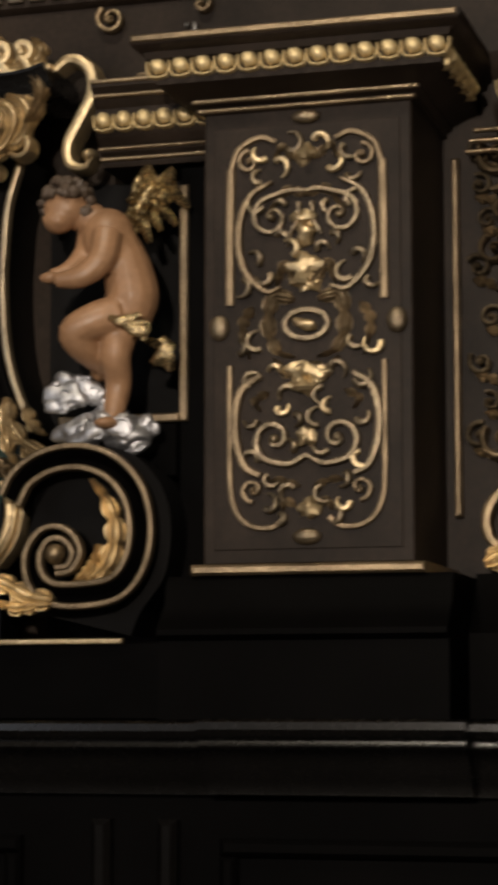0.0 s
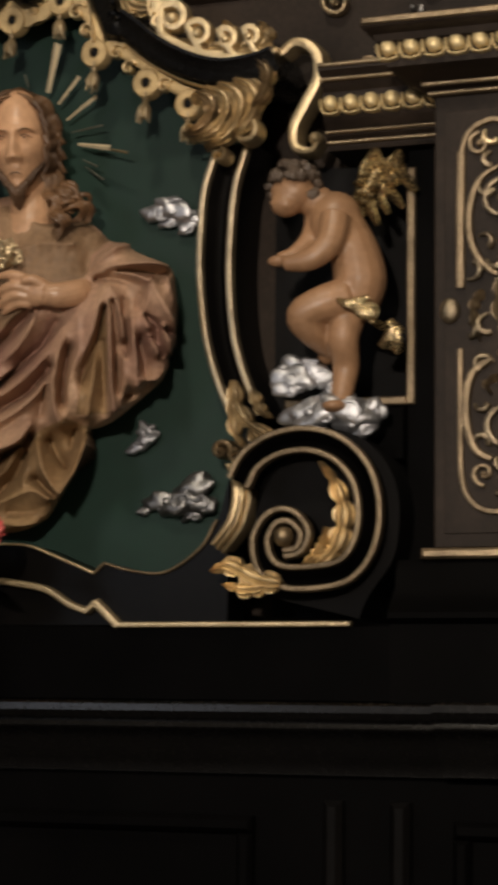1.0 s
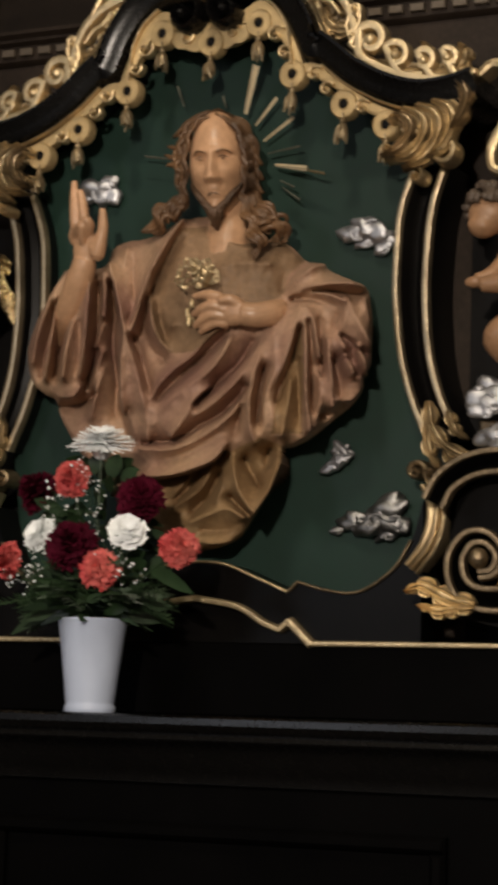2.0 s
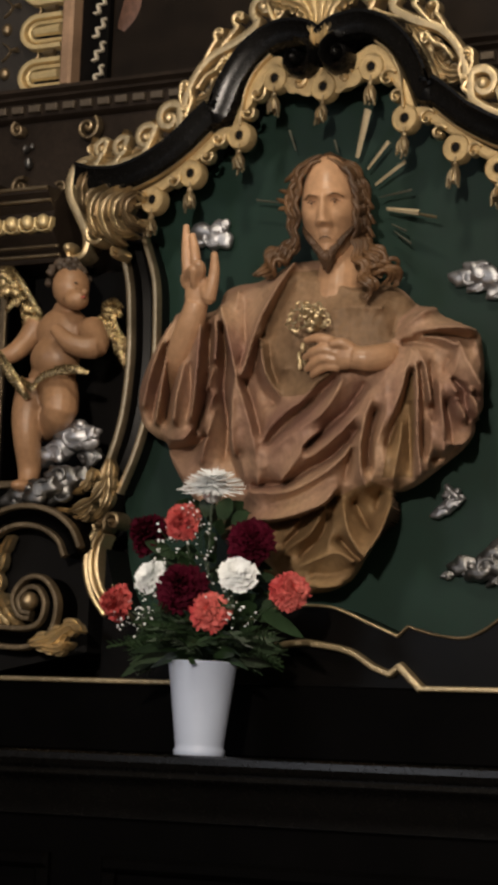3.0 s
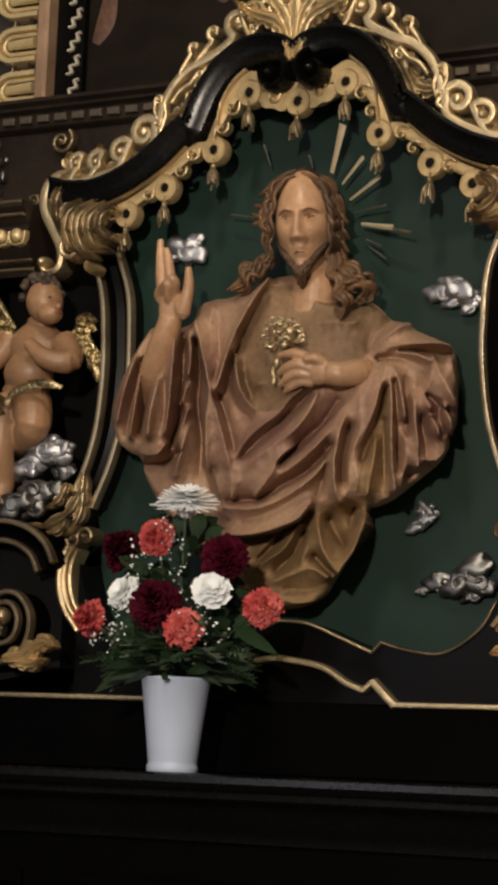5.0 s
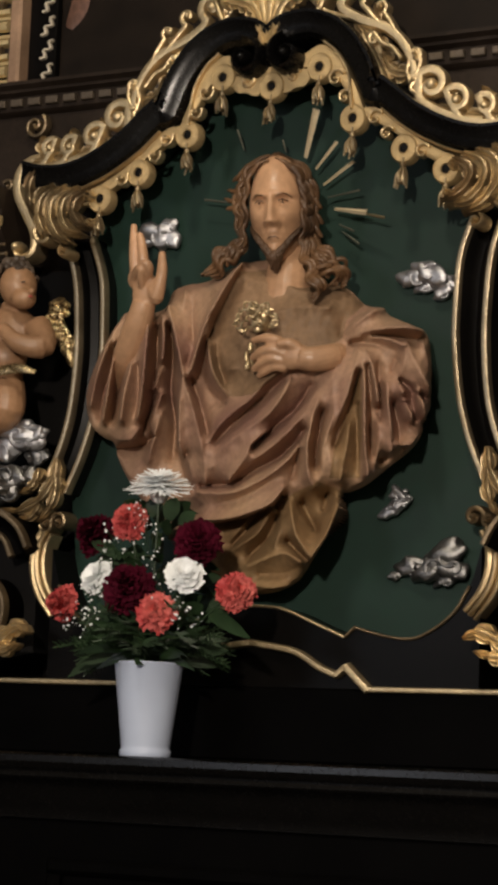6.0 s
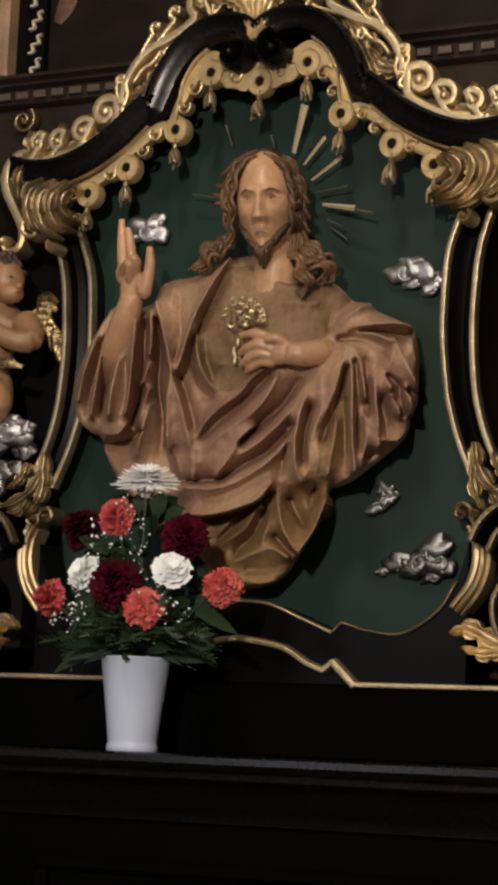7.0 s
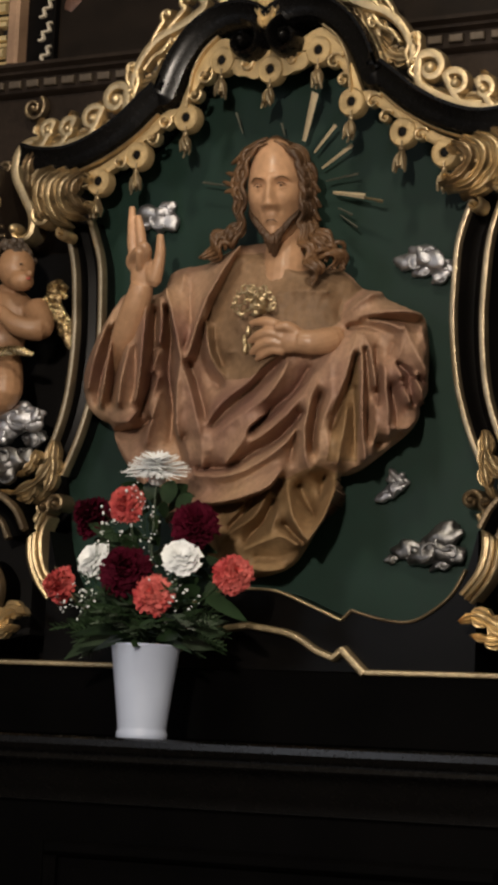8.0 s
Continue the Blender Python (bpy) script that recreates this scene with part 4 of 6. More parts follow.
# ---- the carved half figure ----
def fuse(mesh, voxel, rounds=3):
    """Melts overlapping pieces into one skin."""
    ob = new("melt", mesh.data("melt", sharp=180))
    r = ob.modifiers.new("melt", "REMESH")
    r.mode, r.voxel_size = "VOXEL", voxel
    s = ob.modifiers.new("soften", "SMOOTH")
    s.factor, s.iterations = 0.5, rounds
    dg = bpy.context.evaluated_depsgraph_get()
    me = bpy.data.meshes.new_from_object(ob.evaluated_get(dg))
    out = Mesh()
    out.add([v.co[:] for v in me.vertices], [p.vertices[:] for p in me.polygons])
    bpy.data.objects.remove(ob)
    bpy.data.meshes.remove(me)
    return out


class Cloth:
    """Carved drapery: a sheet stretched taut over ridges and into creases, inside an outline on a grid of x and z."""

    def __init__(self, outline, step, rim, back):
        self.back, self.rim = back, rim
        o = np.array(smooth([*outline, outline[0]], 5))
        xs, zs = np.arange(o[:, 0].min() - step, o[:, 0].max() + 2 * step, step), np.arange(o[:, 1].min() - step, o[:, 1].max() + 2 * step, step)
        self.x, self.z = np.meshgrid(xs, zs)
        self.x0, self.z0, self.step = xs[0], zs[0], step
        a, b = o[:-1], o[1:]
        px, pz = self.x[..., None], self.z[..., None]
        e = b - a
        k = np.clip(((px - a[:, 0]) * e[:, 0] + (pz - a[:, 1]) * e[:, 1]) / ((e**2).sum(1) + 1e-12), 0, 1)
        near = np.hypot(px - a[:, 0] - k * e[:, 0], pz - a[:, 1] - k * e[:, 1]).min(-1)
        cross = ((a[:, 1] > pz) != (b[:, 1] > pz)) & (px < (b[:, 0] - a[:, 0]) * (pz - a[:, 1]) / (b[:, 1] - a[:, 1] + 1e-12) + a[:, 0])
        self.d = np.where(cross.sum(-1) % 2 == 1, near, -near)
        self.lines = []

    def crease(self, *pts):
        """A line of x, z and height over the panel along which the sheet is held: a ridge where high, a valley where low."""
        self.lines.append(np.array(smooth(pts, 24)))

    def stretch(self):
        """Pulls the sheet taut between all its lines, from a coarse grid to the fine one."""
        h = None
        for f in (16, 8, 4, 2, 1):
            d = self.d[::f, ::f]
            total, count = np.zeros(d.shape), np.zeros(d.shape)
            for p in self.lines:
                i = np.clip(np.rint((p[:, 1] - self.z0) / (self.step * f)).astype(int), 0, d.shape[0] - 1)
                j = np.clip(np.rint((p[:, 0] - self.x0) / (self.step * f)).astype(int), 0, d.shape[1] - 1)
                np.add.at(total, (i, j), p[:, 2])
                np.add.at(count, (i, j), 1)
            held = (count > 0) | (d <= 0)
            value = np.where(count > 0, total / np.maximum(count, 1), self.rim)
            if h is None:
                h = np.full(d.shape, 0.13)
            else:
                h = np.repeat(np.repeat(h, 2, 0), 2, 1)
                h = np.pad(h, ((0, max(0, d.shape[0] - h.shape[0])), (0, max(0, d.shape[1] - h.shape[1]))), mode="edge")[:d.shape[0], :d.shape[1]]
            for _ in range(160 if f > 1 else 100):
                h = np.where(held, value, h)
                q = np.pad(h, 1, mode="edge")
                h = 0.25 * (q[:-2, 1:-1] + q[2:, 1:-1] + q[1:-1, :-2] + q[1:-1, 2:])
        return h

    def build(self, mesh, mat, zones=()):
        h = self.stretch()
        h += 0.0022 * np.array([noise.noise((a * 26, b * 17, 2.2)) + 0.5 * noise.noise((a * 70, b * 50, 5.0)) for a, b in zip(self.x.ravel(), self.z.ravel())]).reshape(h.shape)
        broad = h.copy()
        for _ in range(180):
            q = np.pad(broad, 1, mode="edge")
            broad = 0.25 * (q[:-2, 1:-1] + q[2:, 1:-1] + q[1:-1, :-2] + q[1:-1, 2:])
        h = broad + 2.1 * (h - broad)
        for _ in range(2):
            q = np.pad(h, 1, mode="edge")
            h = 0.5 * h + 0.125 * (q[:-2, 1:-1] + q[2:, 1:-1] + q[1:-1, :-2] + q[1:-1, 2:])
        keep = self.d > -0.0036
        h = np.maximum(h, 0.03) * (0.72 + 0.28 * np.sqrt(np.clip(1 - (1 - np.clip(self.d / 0.014, 0, 1)) ** 2, 0, 1)))
        gz, gx = np.gradient(self.d, self.step, self.step)
        edge = np.where(self.d < 0.0024, self.d, 0.0)
        # the carving leans towards the nave, where it is looked at from
        lean = h - 0.10
        x, z = self.x - edge * gx + 0.497 * lean, self.z - edge * gz - 0.187 * lean
        y = self.back - h
        idx, v, f, m = -np.ones(keep.shape, int), [], [], []
        for i, j in zip(*np.nonzero(keep)):
            idx[i, j] = len(v)
            v.append((x[i, j], y[i, j], z[i, j]))
        rows, cols = keep.shape
        for i in range(rows - 1):
            for j in range(cols - 1):
                c = (idx[i, j], idx[i, j + 1], idx[i + 1, j + 1], idx[i + 1, j])
                if min(c) >= 0 and self.d[i:i + 2, j:j + 2].max() > 0.0024:
                    f.append(c)
                    here = mat
                    for zone, number in zones:
                        if within(self.x[i, j], self.z[i, j], zone):
                            here = number
                    m.append(here)
        # an undercut side runs back from the rim to the panel
        used = {}
        for c in f:
            for a, b in zip(c, c[1:] + c[:1]):
                used[(min(a, b), max(a, b))] = used.get((min(a, b), max(a, b)), 0) + 1
        slope = {idx[i, j]: (gx[i, j], gz[i, j]) for i, j in zip(*np.nonzero(keep))}
        foot = {}
        for (a, b), n in list(used.items()):
            if n == 1:
                for c in (a, b):
                    if c not in foot:
                        foot[c] = len(v)
                        v.append((v[c][0] + 0.018 * slope[c][0] - 0.02, self.back, v[c][2] + 0.018 * slope[c][1]))
                f.append((a, b, foot[b], foot[a]))
                m.append(mat)
        k = len(mesh.v)
        mesh.v.extend(v)
        mesh.f.extend(tuple(k + a for a in c) for c in f)
        mesh.m.extend(m)


def within(x, z, poly):
    hit = False
    for (a, b), (c, d) in zip(poly, poly[1:] + poly[:1]):
        if (b > z) != (d > z) and x < (c - a) * (z - b) / (d - b) + a:
            hit = not hit
    return hit


figure = Mesh()
OUTLINE = [
    (-0.051, 2.345), (-0.127, 2.311), (-0.179, 2.305), (-0.211, 2.292), (-0.227, 2.259), (-0.271, 2.250), (-0.309, 2.259), (-0.345, 2.224), (-0.371, 2.183), (-0.393, 2.137), (-0.407, 2.090), (-0.403, 2.048),
    (-0.388, 2.015), (-0.357, 1.991), (-0.335, 1.981), (-0.325, 1.954), (-0.305, 1.917), (-0.269, 1.868), (-0.207, 1.798), (-0.139, 1.741), (-0.080, 1.699), (-0.033, 1.675), (0.015, 1.667), (0.064, 1.676),
    (0.102, 1.697), (0.130, 1.737), (0.157, 1.784), (0.174, 1.833), (0.185, 1.865), (0.204, 1.868), (0.237, 1.881), (0.267, 1.902), (0.297, 1.924), (0.332, 1.951), (0.352, 1.981), (0.354, 2.005),
    (0.368, 2.029), (0.368, 2.060), (0.370, 2.103), (0.364, 2.148), (0.355, 2.177), (0.322, 2.196), (0.277, 2.217), (0.263, 2.232), (0.235, 2.237), (0.218, 2.245), (0.193, 2.269), (0.164, 2.284),
    (0.114, 2.290), (0.071, 2.300), (0.043, 2.342),
]
robe = Cloth(OUTLINE, 0.0018, 0.085, 0.10)
# sleeve of the raised arm
robe.crease((-0.320, 2.250, 0.120), (-0.347, 2.206, 0.130), (-0.365, 2.159, 0.132), (-0.380, 2.112, 0.125), (-0.391, 2.059, 0.108))
robe.crease((-0.338, 2.188, 0.092), (-0.348, 2.135, 0.092), (-0.363, 2.082, 0.088), (-0.371, 2.029, 0.078))
robe.crease((-0.338, 2.196, 0.138), (-0.342, 2.135, 0.152), (-0.348, 2.075, 0.152), (-0.357, 2.026, 0.130))
robe.crease((-0.327, 2.143, 0.105), (-0.332, 2.087, 0.100), (-0.340, 2.028, 0.092))
robe.crease((-0.294, 2.144, 0.165), (-0.306, 2.086, 0.178), (-0.313, 2.027, 0.165))
robe.crease((-0.259, 2.225, 0.158), (-0.262, 2.143, 0.178), (-0.266, 2.084, 0.172), (-0.274, 2.031, 0.150))
robe.crease((-0.281, 2.144, 0.150), (-0.276, 2.079, 0.146), (-0.284, 2.032, 0.138))
robe.crease((-0.242, 2.219, 0.105), (-0.243, 2.130, 0.095), (-0.247, 2.060, 0.088), (-0.269, 2.000, 0.080))
robe.crease((-0.231, 2.245, 0.138), (-0.222, 2.200, 0.152), (-0.224, 2.147, 0.150))
robe.crease((-0.229, 2.127, 0.135), (-0.243, 2.088, 0.132))
robe.crease((-0.223, 2.080, 0.132), (-0.238, 2.041, 0.128), (-0.247, 2.011, 0.112))
robe.crease((-0.270, 2.010, 0.128), (-0.295, 1.988, 0.125), (-0.335, 1.991, 0.095))
robe.crease((-0.330, 1.966, 0.055), (-0.274, 1.970, 0.058), (-0.238, 1.992, 0.070))
robe.crease((-0.219, 2.047, 0.118), (-0.235, 2.001, 0.130), (-0.248, 1.941, 0.108))
robe.crease((-0.306, 1.942, 0.078), (-0.270, 1.895, 0.088), (-0.208, 1.827, 0.085))
# mantle on the shoulder and its long turned edge
robe.crease((-0.214, 2.221, 0.095), (-0.204, 2.152, 0.088), (-0.205, 2.082, 0.082), (-0.191, 2.011, 0.080), (-0.195, 1.940, 0.075))
robe.crease((-0.217, 2.261, 0.148), (-0.197, 2.199, 0.170), (-0.177, 2.133, 0.184), (-0.172, 2.113, 0.186))
robe.crease((-0.172, 2.113, 0.186), (-0.179, 2.058, 0.180), (-0.177, 1.988, 0.166), (-0.169, 1.953, 0.150))
robe.crease((-0.172, 2.113, 0.186), (-0.152, 2.062, 0.184), (-0.132, 1.998, 0.178), (-0.121, 1.952, 0.168), (-0.114, 1.894, 0.150))
robe.crease((-0.159, 2.108, 0.135), (-0.135, 2.056, 0.135), (-0.114, 1.995, 0.140))
robe.crease((-0.160, 1.958, 0.140), (-0.148, 1.918, 0.138), (-0.139, 1.881, 0.120))
robe.crease((-0.186, 1.959, 0.088), (-0.165, 1.905, 0.092))
robe.crease((-0.053, 2.340, 0.150), (-0.081, 2.301, 0.162), (-0.105, 2.262, 0.174), (-0.129, 2.216, 0.184), (-0.144, 2.170, 0.186), (-0.157, 2.124, 0.182), (-0.162, 2.113, 0.178))
robe.crease((-0.061, 2.316, 0.138), (-0.079, 2.277, 0.138), (-0.100, 2.238, 0.140), (-0.120, 2.192, 0.140), (-0.130, 2.146, 0.135), (-0.141, 2.112, 0.130))
robe.crease((-0.110, 2.290, 0.146), (-0.134, 2.233, 0.156), (-0.152, 2.179, 0.160), (-0.166, 2.139, 0.158))
robe.crease((-0.178, 2.292, 0.118), (-0.181, 2.245, 0.140), (-0.171, 2.188, 0.160))
robe.crease((-0.162, 2.277, 0.122), (-0.160, 2.220, 0.138), (-0.155, 2.185, 0.148))
robe.crease((-0.117, 2.235, 0.165), (-0.121, 2.183, 0.174), (-0.113, 2.136, 0.176), (-0.096, 2.101, 0.176), (-0.071, 2.070, 0.168))
robe.crease((-0.102, 2.182, 0.156), (-0.096, 2.135, 0.153), (-0.079, 2.095, 0.150))
robe.crease((-0.134, 2.125, 0.132), (-0.117, 2.084, 0.138), (-0.083, 2.054, 0.142))
# sweeping folds under the hand
robe.crease((0.047, 2.118, 0.186), (0.010, 2.096, 0.192), (-0.020, 2.063, 0.190), (-0.063, 2.035, 0.182), (-0.094, 2.006, 0.172), (-0.114, 1.972, 0.164))
robe.crease((0.047, 2.098, 0.162), (-0.001, 2.060, 0.156), (-0.050, 2.021, 0.152), (-0.096, 1.979, 0.144))
robe.crease((0.063, 2.100, 0.186), (0.046, 2.066, 0.192), (0.019, 2.032, 0.188), (-0.024, 2.004, 0.184), (-0.073, 1.971, 0.176), (-0.103, 1.926, 0.164))
robe.crease((0.112, 2.087, 0.150), (0.077, 2.037, 0.142), (0.038, 2.008, 0.140), (0.004, 1.983, 0.138), (-0.016, 1.965, 0.146))
robe.crease((0.020, 1.998, 0.170), (-0.013, 1.974, 0.184), (-0.028, 1.947, 0.184), (-0.064, 1.901, 0.172))
robe.crease((0.124, 2.080, 0.170), (0.099, 2.036, 0.178), (0.070, 2.003, 0.182), (0.028, 1.968, 0.180), (-0.011, 1.943, 0.174))
robe.crease((0.101, 1.999, 0.148), (0.053, 1.947, 0.138), (0.004, 1.924, 0.138), (-0.057, 1.893, 0.130), (-0.127, 1.888, 0.115))
robe.crease((0.092, 1.969, 0.176), (0.054, 1.934, 0.184), (0.005, 1.903, 0.184), (-0.057, 1.880, 0.176), (-0.133, 1.880, 0.150))
robe.crease((0.042, 1.907, 0.172), (-0.018, 1.873, 0.168), (-0.093, 1.851, 0.152))
robe.crease((0.056, 1.885, 0.178), (0.032, 1.857, 0.180), (-0.011, 1.840, 0.174), (-0.067, 1.826, 0.162), (-0.137, 1.822, 0.140))
robe.crease((0.061, 1.862, 0.112), (0.008, 1.828, 0.105), (-0.066, 1.812, 0.095), (-0.155, 1.809, 0.082))
robe.crease((0.125, 2.058, 0.182), (0.111, 2.013, 0.190), (0.104, 1.968, 0.190), (0.110, 1.912, 0.178), (0.123, 1.884, 0.158))
robe.crease((0.136, 2.033, 0.145), (0.127, 1.968, 0.140), (0.125, 1.921, 0.135))
robe.crease((0.090, 2.003, 0.158), (0.085, 1.946, 0.152), (0.075, 1.902, 0.146))
# sleeve of the bent arm
robe.crease((0.156, 2.151, 0.165), (0.153, 2.090, 0.182), (0.158, 2.034, 0.182), (0.149, 2.001, 0.180), (0.136, 1.956, 0.176), (0.138, 1.921, 0.170), (0.129, 1.884, 0.148))
robe.crease((0.207, 2.151, 0.175), (0.197, 2.111, 0.186), (0.187, 2.067, 0.184), (0.171, 2.028, 0.178), (0.159, 2.000, 0.174))
robe.crease((0.213, 2.108, 0.146), (0.198, 2.053, 0.144), (0.180, 2.009, 0.146), (0.165, 1.964, 0.150))
robe.crease((0.192, 2.008, 0.164), (0.186, 1.955, 0.172), (0.177, 1.898, 0.160))
robe.crease((0.155, 1.978, 0.172), (0.154, 1.934, 0.174), (0.165, 1.898, 0.152))
robe.crease((0.209, 2.043, 0.146), (0.214, 1.976, 0.142), (0.218, 1.908, 0.132))
robe.crease((0.211, 2.144, 0.178), (0.219, 2.088, 0.194), (0.221, 2.021, 0.194), (0.225, 1.965, 0.188), (0.234, 1.904, 0.160))
robe.crease((0.230, 2.121, 0.158), (0.236, 2.065, 0.154), (0.237, 1.998, 0.148), (0.242, 1.940, 0.142))
robe.crease((0.219, 2.150, 0.175), (0.236, 2.109, 0.188), (0.247, 2.064, 0.188), (0.251, 2.045, 0.182))
robe.crease((0.250, 2.120, 0.156), (0.256, 2.064, 0.146), (0.258, 2.014, 0.144))
robe.crease((0.252, 2.009, 0.168), (0.254, 1.964, 0.164), (0.248, 1.909, 0.140))
robe.crease((0.266, 2.086, 0.172), (0.271, 2.041, 0.176), (0.279, 1.997, 0.168), (0.282, 1.950, 0.150))
robe.crease((0.285, 2.043, 0.132), (0.299, 1.996, 0.124), (0.303, 1.961, 0.115))
robe.crease((0.290, 2.087, 0.166), (0.309, 2.051, 0.168), (0.323, 2.011, 0.152))
robe.crease((0.305, 2.060, 0.132), (0.318, 2.031, 0.128))
robe.crease((0.333, 2.067, 0.152), (0.345, 2.033, 0.147), (0.354, 2.010, 0.118))
robe.crease((0.325, 2.059, 0.122), (0.330, 2.030, 0.118), (0.335, 2.008, 0.100))
robe.crease((0.305, 2.162, 0.168), (0.324, 2.122, 0.164), (0.349, 2.082, 0.148), (0.363, 2.059, 0.118))
robe.crease((0.305, 2.162, 0.168), (0.302, 2.118, 0.168), (0.297, 2.097, 0.160), (0.328, 2.079, 0.146), (0.363, 2.058, 0.116))
robe.crease((0.289, 2.129, 0.150), (0.280, 2.102, 0.146))
robe.crease((0.297, 2.089, 0.138), (0.328, 2.064, 0.124), (0.357, 2.047, 0.100))
# shoulder folds of the mantle
robe.crease((0.173, 2.174, 0.148), (0.215, 2.184, 0.168), (0.257, 2.188, 0.174), (0.311, 2.188, 0.164), (0.347, 2.181, 0.125))
robe.crease((0.216, 2.176, 0.146), (0.276, 2.175, 0.132), (0.323, 2.167, 0.120), (0.352, 2.167, 0.095))
robe.crease((0.180, 2.173, 0.155), (0.228, 2.176, 0.168), (0.270, 2.168, 0.174), (0.302, 2.153, 0.174))
robe.crease((0.192, 2.164, 0.138), (0.240, 2.161, 0.152), (0.288, 2.144, 0.156))
robe.crease((0.173, 2.179, 0.150), (0.203, 2.205, 0.162), (0.235, 2.225, 0.150), (0.262, 2.229, 0.108))
robe.crease((0.174, 2.182, 0.138), (0.195, 2.216, 0.128), (0.224, 2.229, 0.104))
robe.crease((0.214, 2.237, 0.095), (0.183, 2.222, 0.122), (0.167, 2.180, 0.138))
robe.crease((0.342, 2.158, 0.142), (0.355, 2.115, 0.130), (0.358, 2.082, 0.112))
robe.crease((0.282, 1.969, 0.150), (0.317, 1.960, 0.130), (0.340, 1.978, 0.108))
robe.crease((0.259, 1.933, 0.104), (0.294, 1.939, 0.102), (0.314, 1.958, 0.100))
robe.crease((0.194, 1.882, 0.108), (0.225, 1.892, 0.122), (0.260, 1.909, 0.110))
# hanging end below
robe.crease((0.056, 1.867, 0.122), (0.029, 1.835, 0.134), (0.005, 1.796, 0.130), (-0.037, 1.769, 0.118), (-0.063, 1.746, 0.100))
robe.crease((-0.009, 1.829, 0.112), (-0.039, 1.796, 0.110), (-0.064, 1.768, 0.094))
robe.crease((0.006, 1.830, 0.098), (-0.020, 1.796, 0.094), (-0.050, 1.766, 0.088))
robe.crease((0.048, 1.826, 0.098), (0.025, 1.779, 0.094), (-0.011, 1.744, 0.088))
robe.crease((0.057, 1.848, 0.122), (0.054, 1.802, 0.130), (0.043, 1.768, 0.128))
robe.crease((0.071, 1.863, 0.132), (0.080, 1.823, 0.144), (0.090, 1.790, 0.148), (0.109, 1.762, 0.152), (0.122, 1.750, 0.146))
robe.crease((0.100, 1.851, 0.078), (0.122, 1.814, 0.076), (0.135, 1.795, 0.082))
robe.crease((0.156, 1.869, 0.076), (0.149, 1.834, 0.080))
robe.crease((0.185, 1.865, 0.118), (0.171, 1.828, 0.138), (0.152, 1.790, 0.144), (0.129, 1.759, 0.148), (0.120, 1.744, 0.146))
robe.crease((0.072, 1.776, 0.104), (0.098, 1.750, 0.102), (0.120, 1.739, 0.112))
robe.crease((-0.013, 1.728, 0.114), (0.024, 1.745, 0.128), (0.067, 1.756, 0.134), (0.104, 1.738, 0.132))
robe.crease((0.011, 1.710, 0.098), (0.062, 1.710, 0.100), (0.094, 1.722, 0.104))
robe.crease((-0.005, 1.689, 0.104), (0.039, 1.687, 0.114), (0.078, 1.686, 0.100))
# smooth breast
robe.crease((-0.057, 2.191, 0.166), (-0.008, 2.221, 0.172), (0.067, 2.240, 0.166), (0.143, 2.236, 0.148))
robe.crease((-0.067, 2.123, 0.172), (-0.004, 2.131, 0.182), (0.048, 2.136, 0.182))
robe.crease((-0.036, 2.301, 0.138), (0.027, 2.291, 0.140), (0.097, 2.269, 0.136))
BREAST = [(-0.059, 2.320), (0.038, 2.325), (0.164, 2.285), (0.220, 2.239), (0.181, 2.211), (0.171, 2.174), (0.096, 2.127), (0.047, 2.112), (-0.020, 2.069), (-0.071, 2.067), (-0.105, 2.107), (-0.125, 2.183), (-0.100, 2.240)]
TAIL = [(0.064, 1.864), (0.008, 1.828), (-0.066, 1.812), (-0.155, 1.808), (-0.100, 1.707), (0.015, 1.657), (0.112, 1.690), (0.179, 1.822), (0.187, 1.872), (0.129, 1.895)]
LINING = [(0.212, 2.105), (0.198, 2.053), (0.163, 1.965), (0.153, 1.900), (0.219, 1.899), (0.217, 1.999)]
robe.build(figure, 0, ((BREAST, 1), (TAIL, 5), (LINING, 5)))

# head, neck, forearms and fingers
TURN_HEAD = Matrix.Translation((0.036, -0.022, 2.437)) @ Matrix.Rotation(radians(13), 4, "Z") @ Matrix.Rotation(radians(-3), 4, "Y") @ Matrix.Rotation(radians(6), 4, "X")


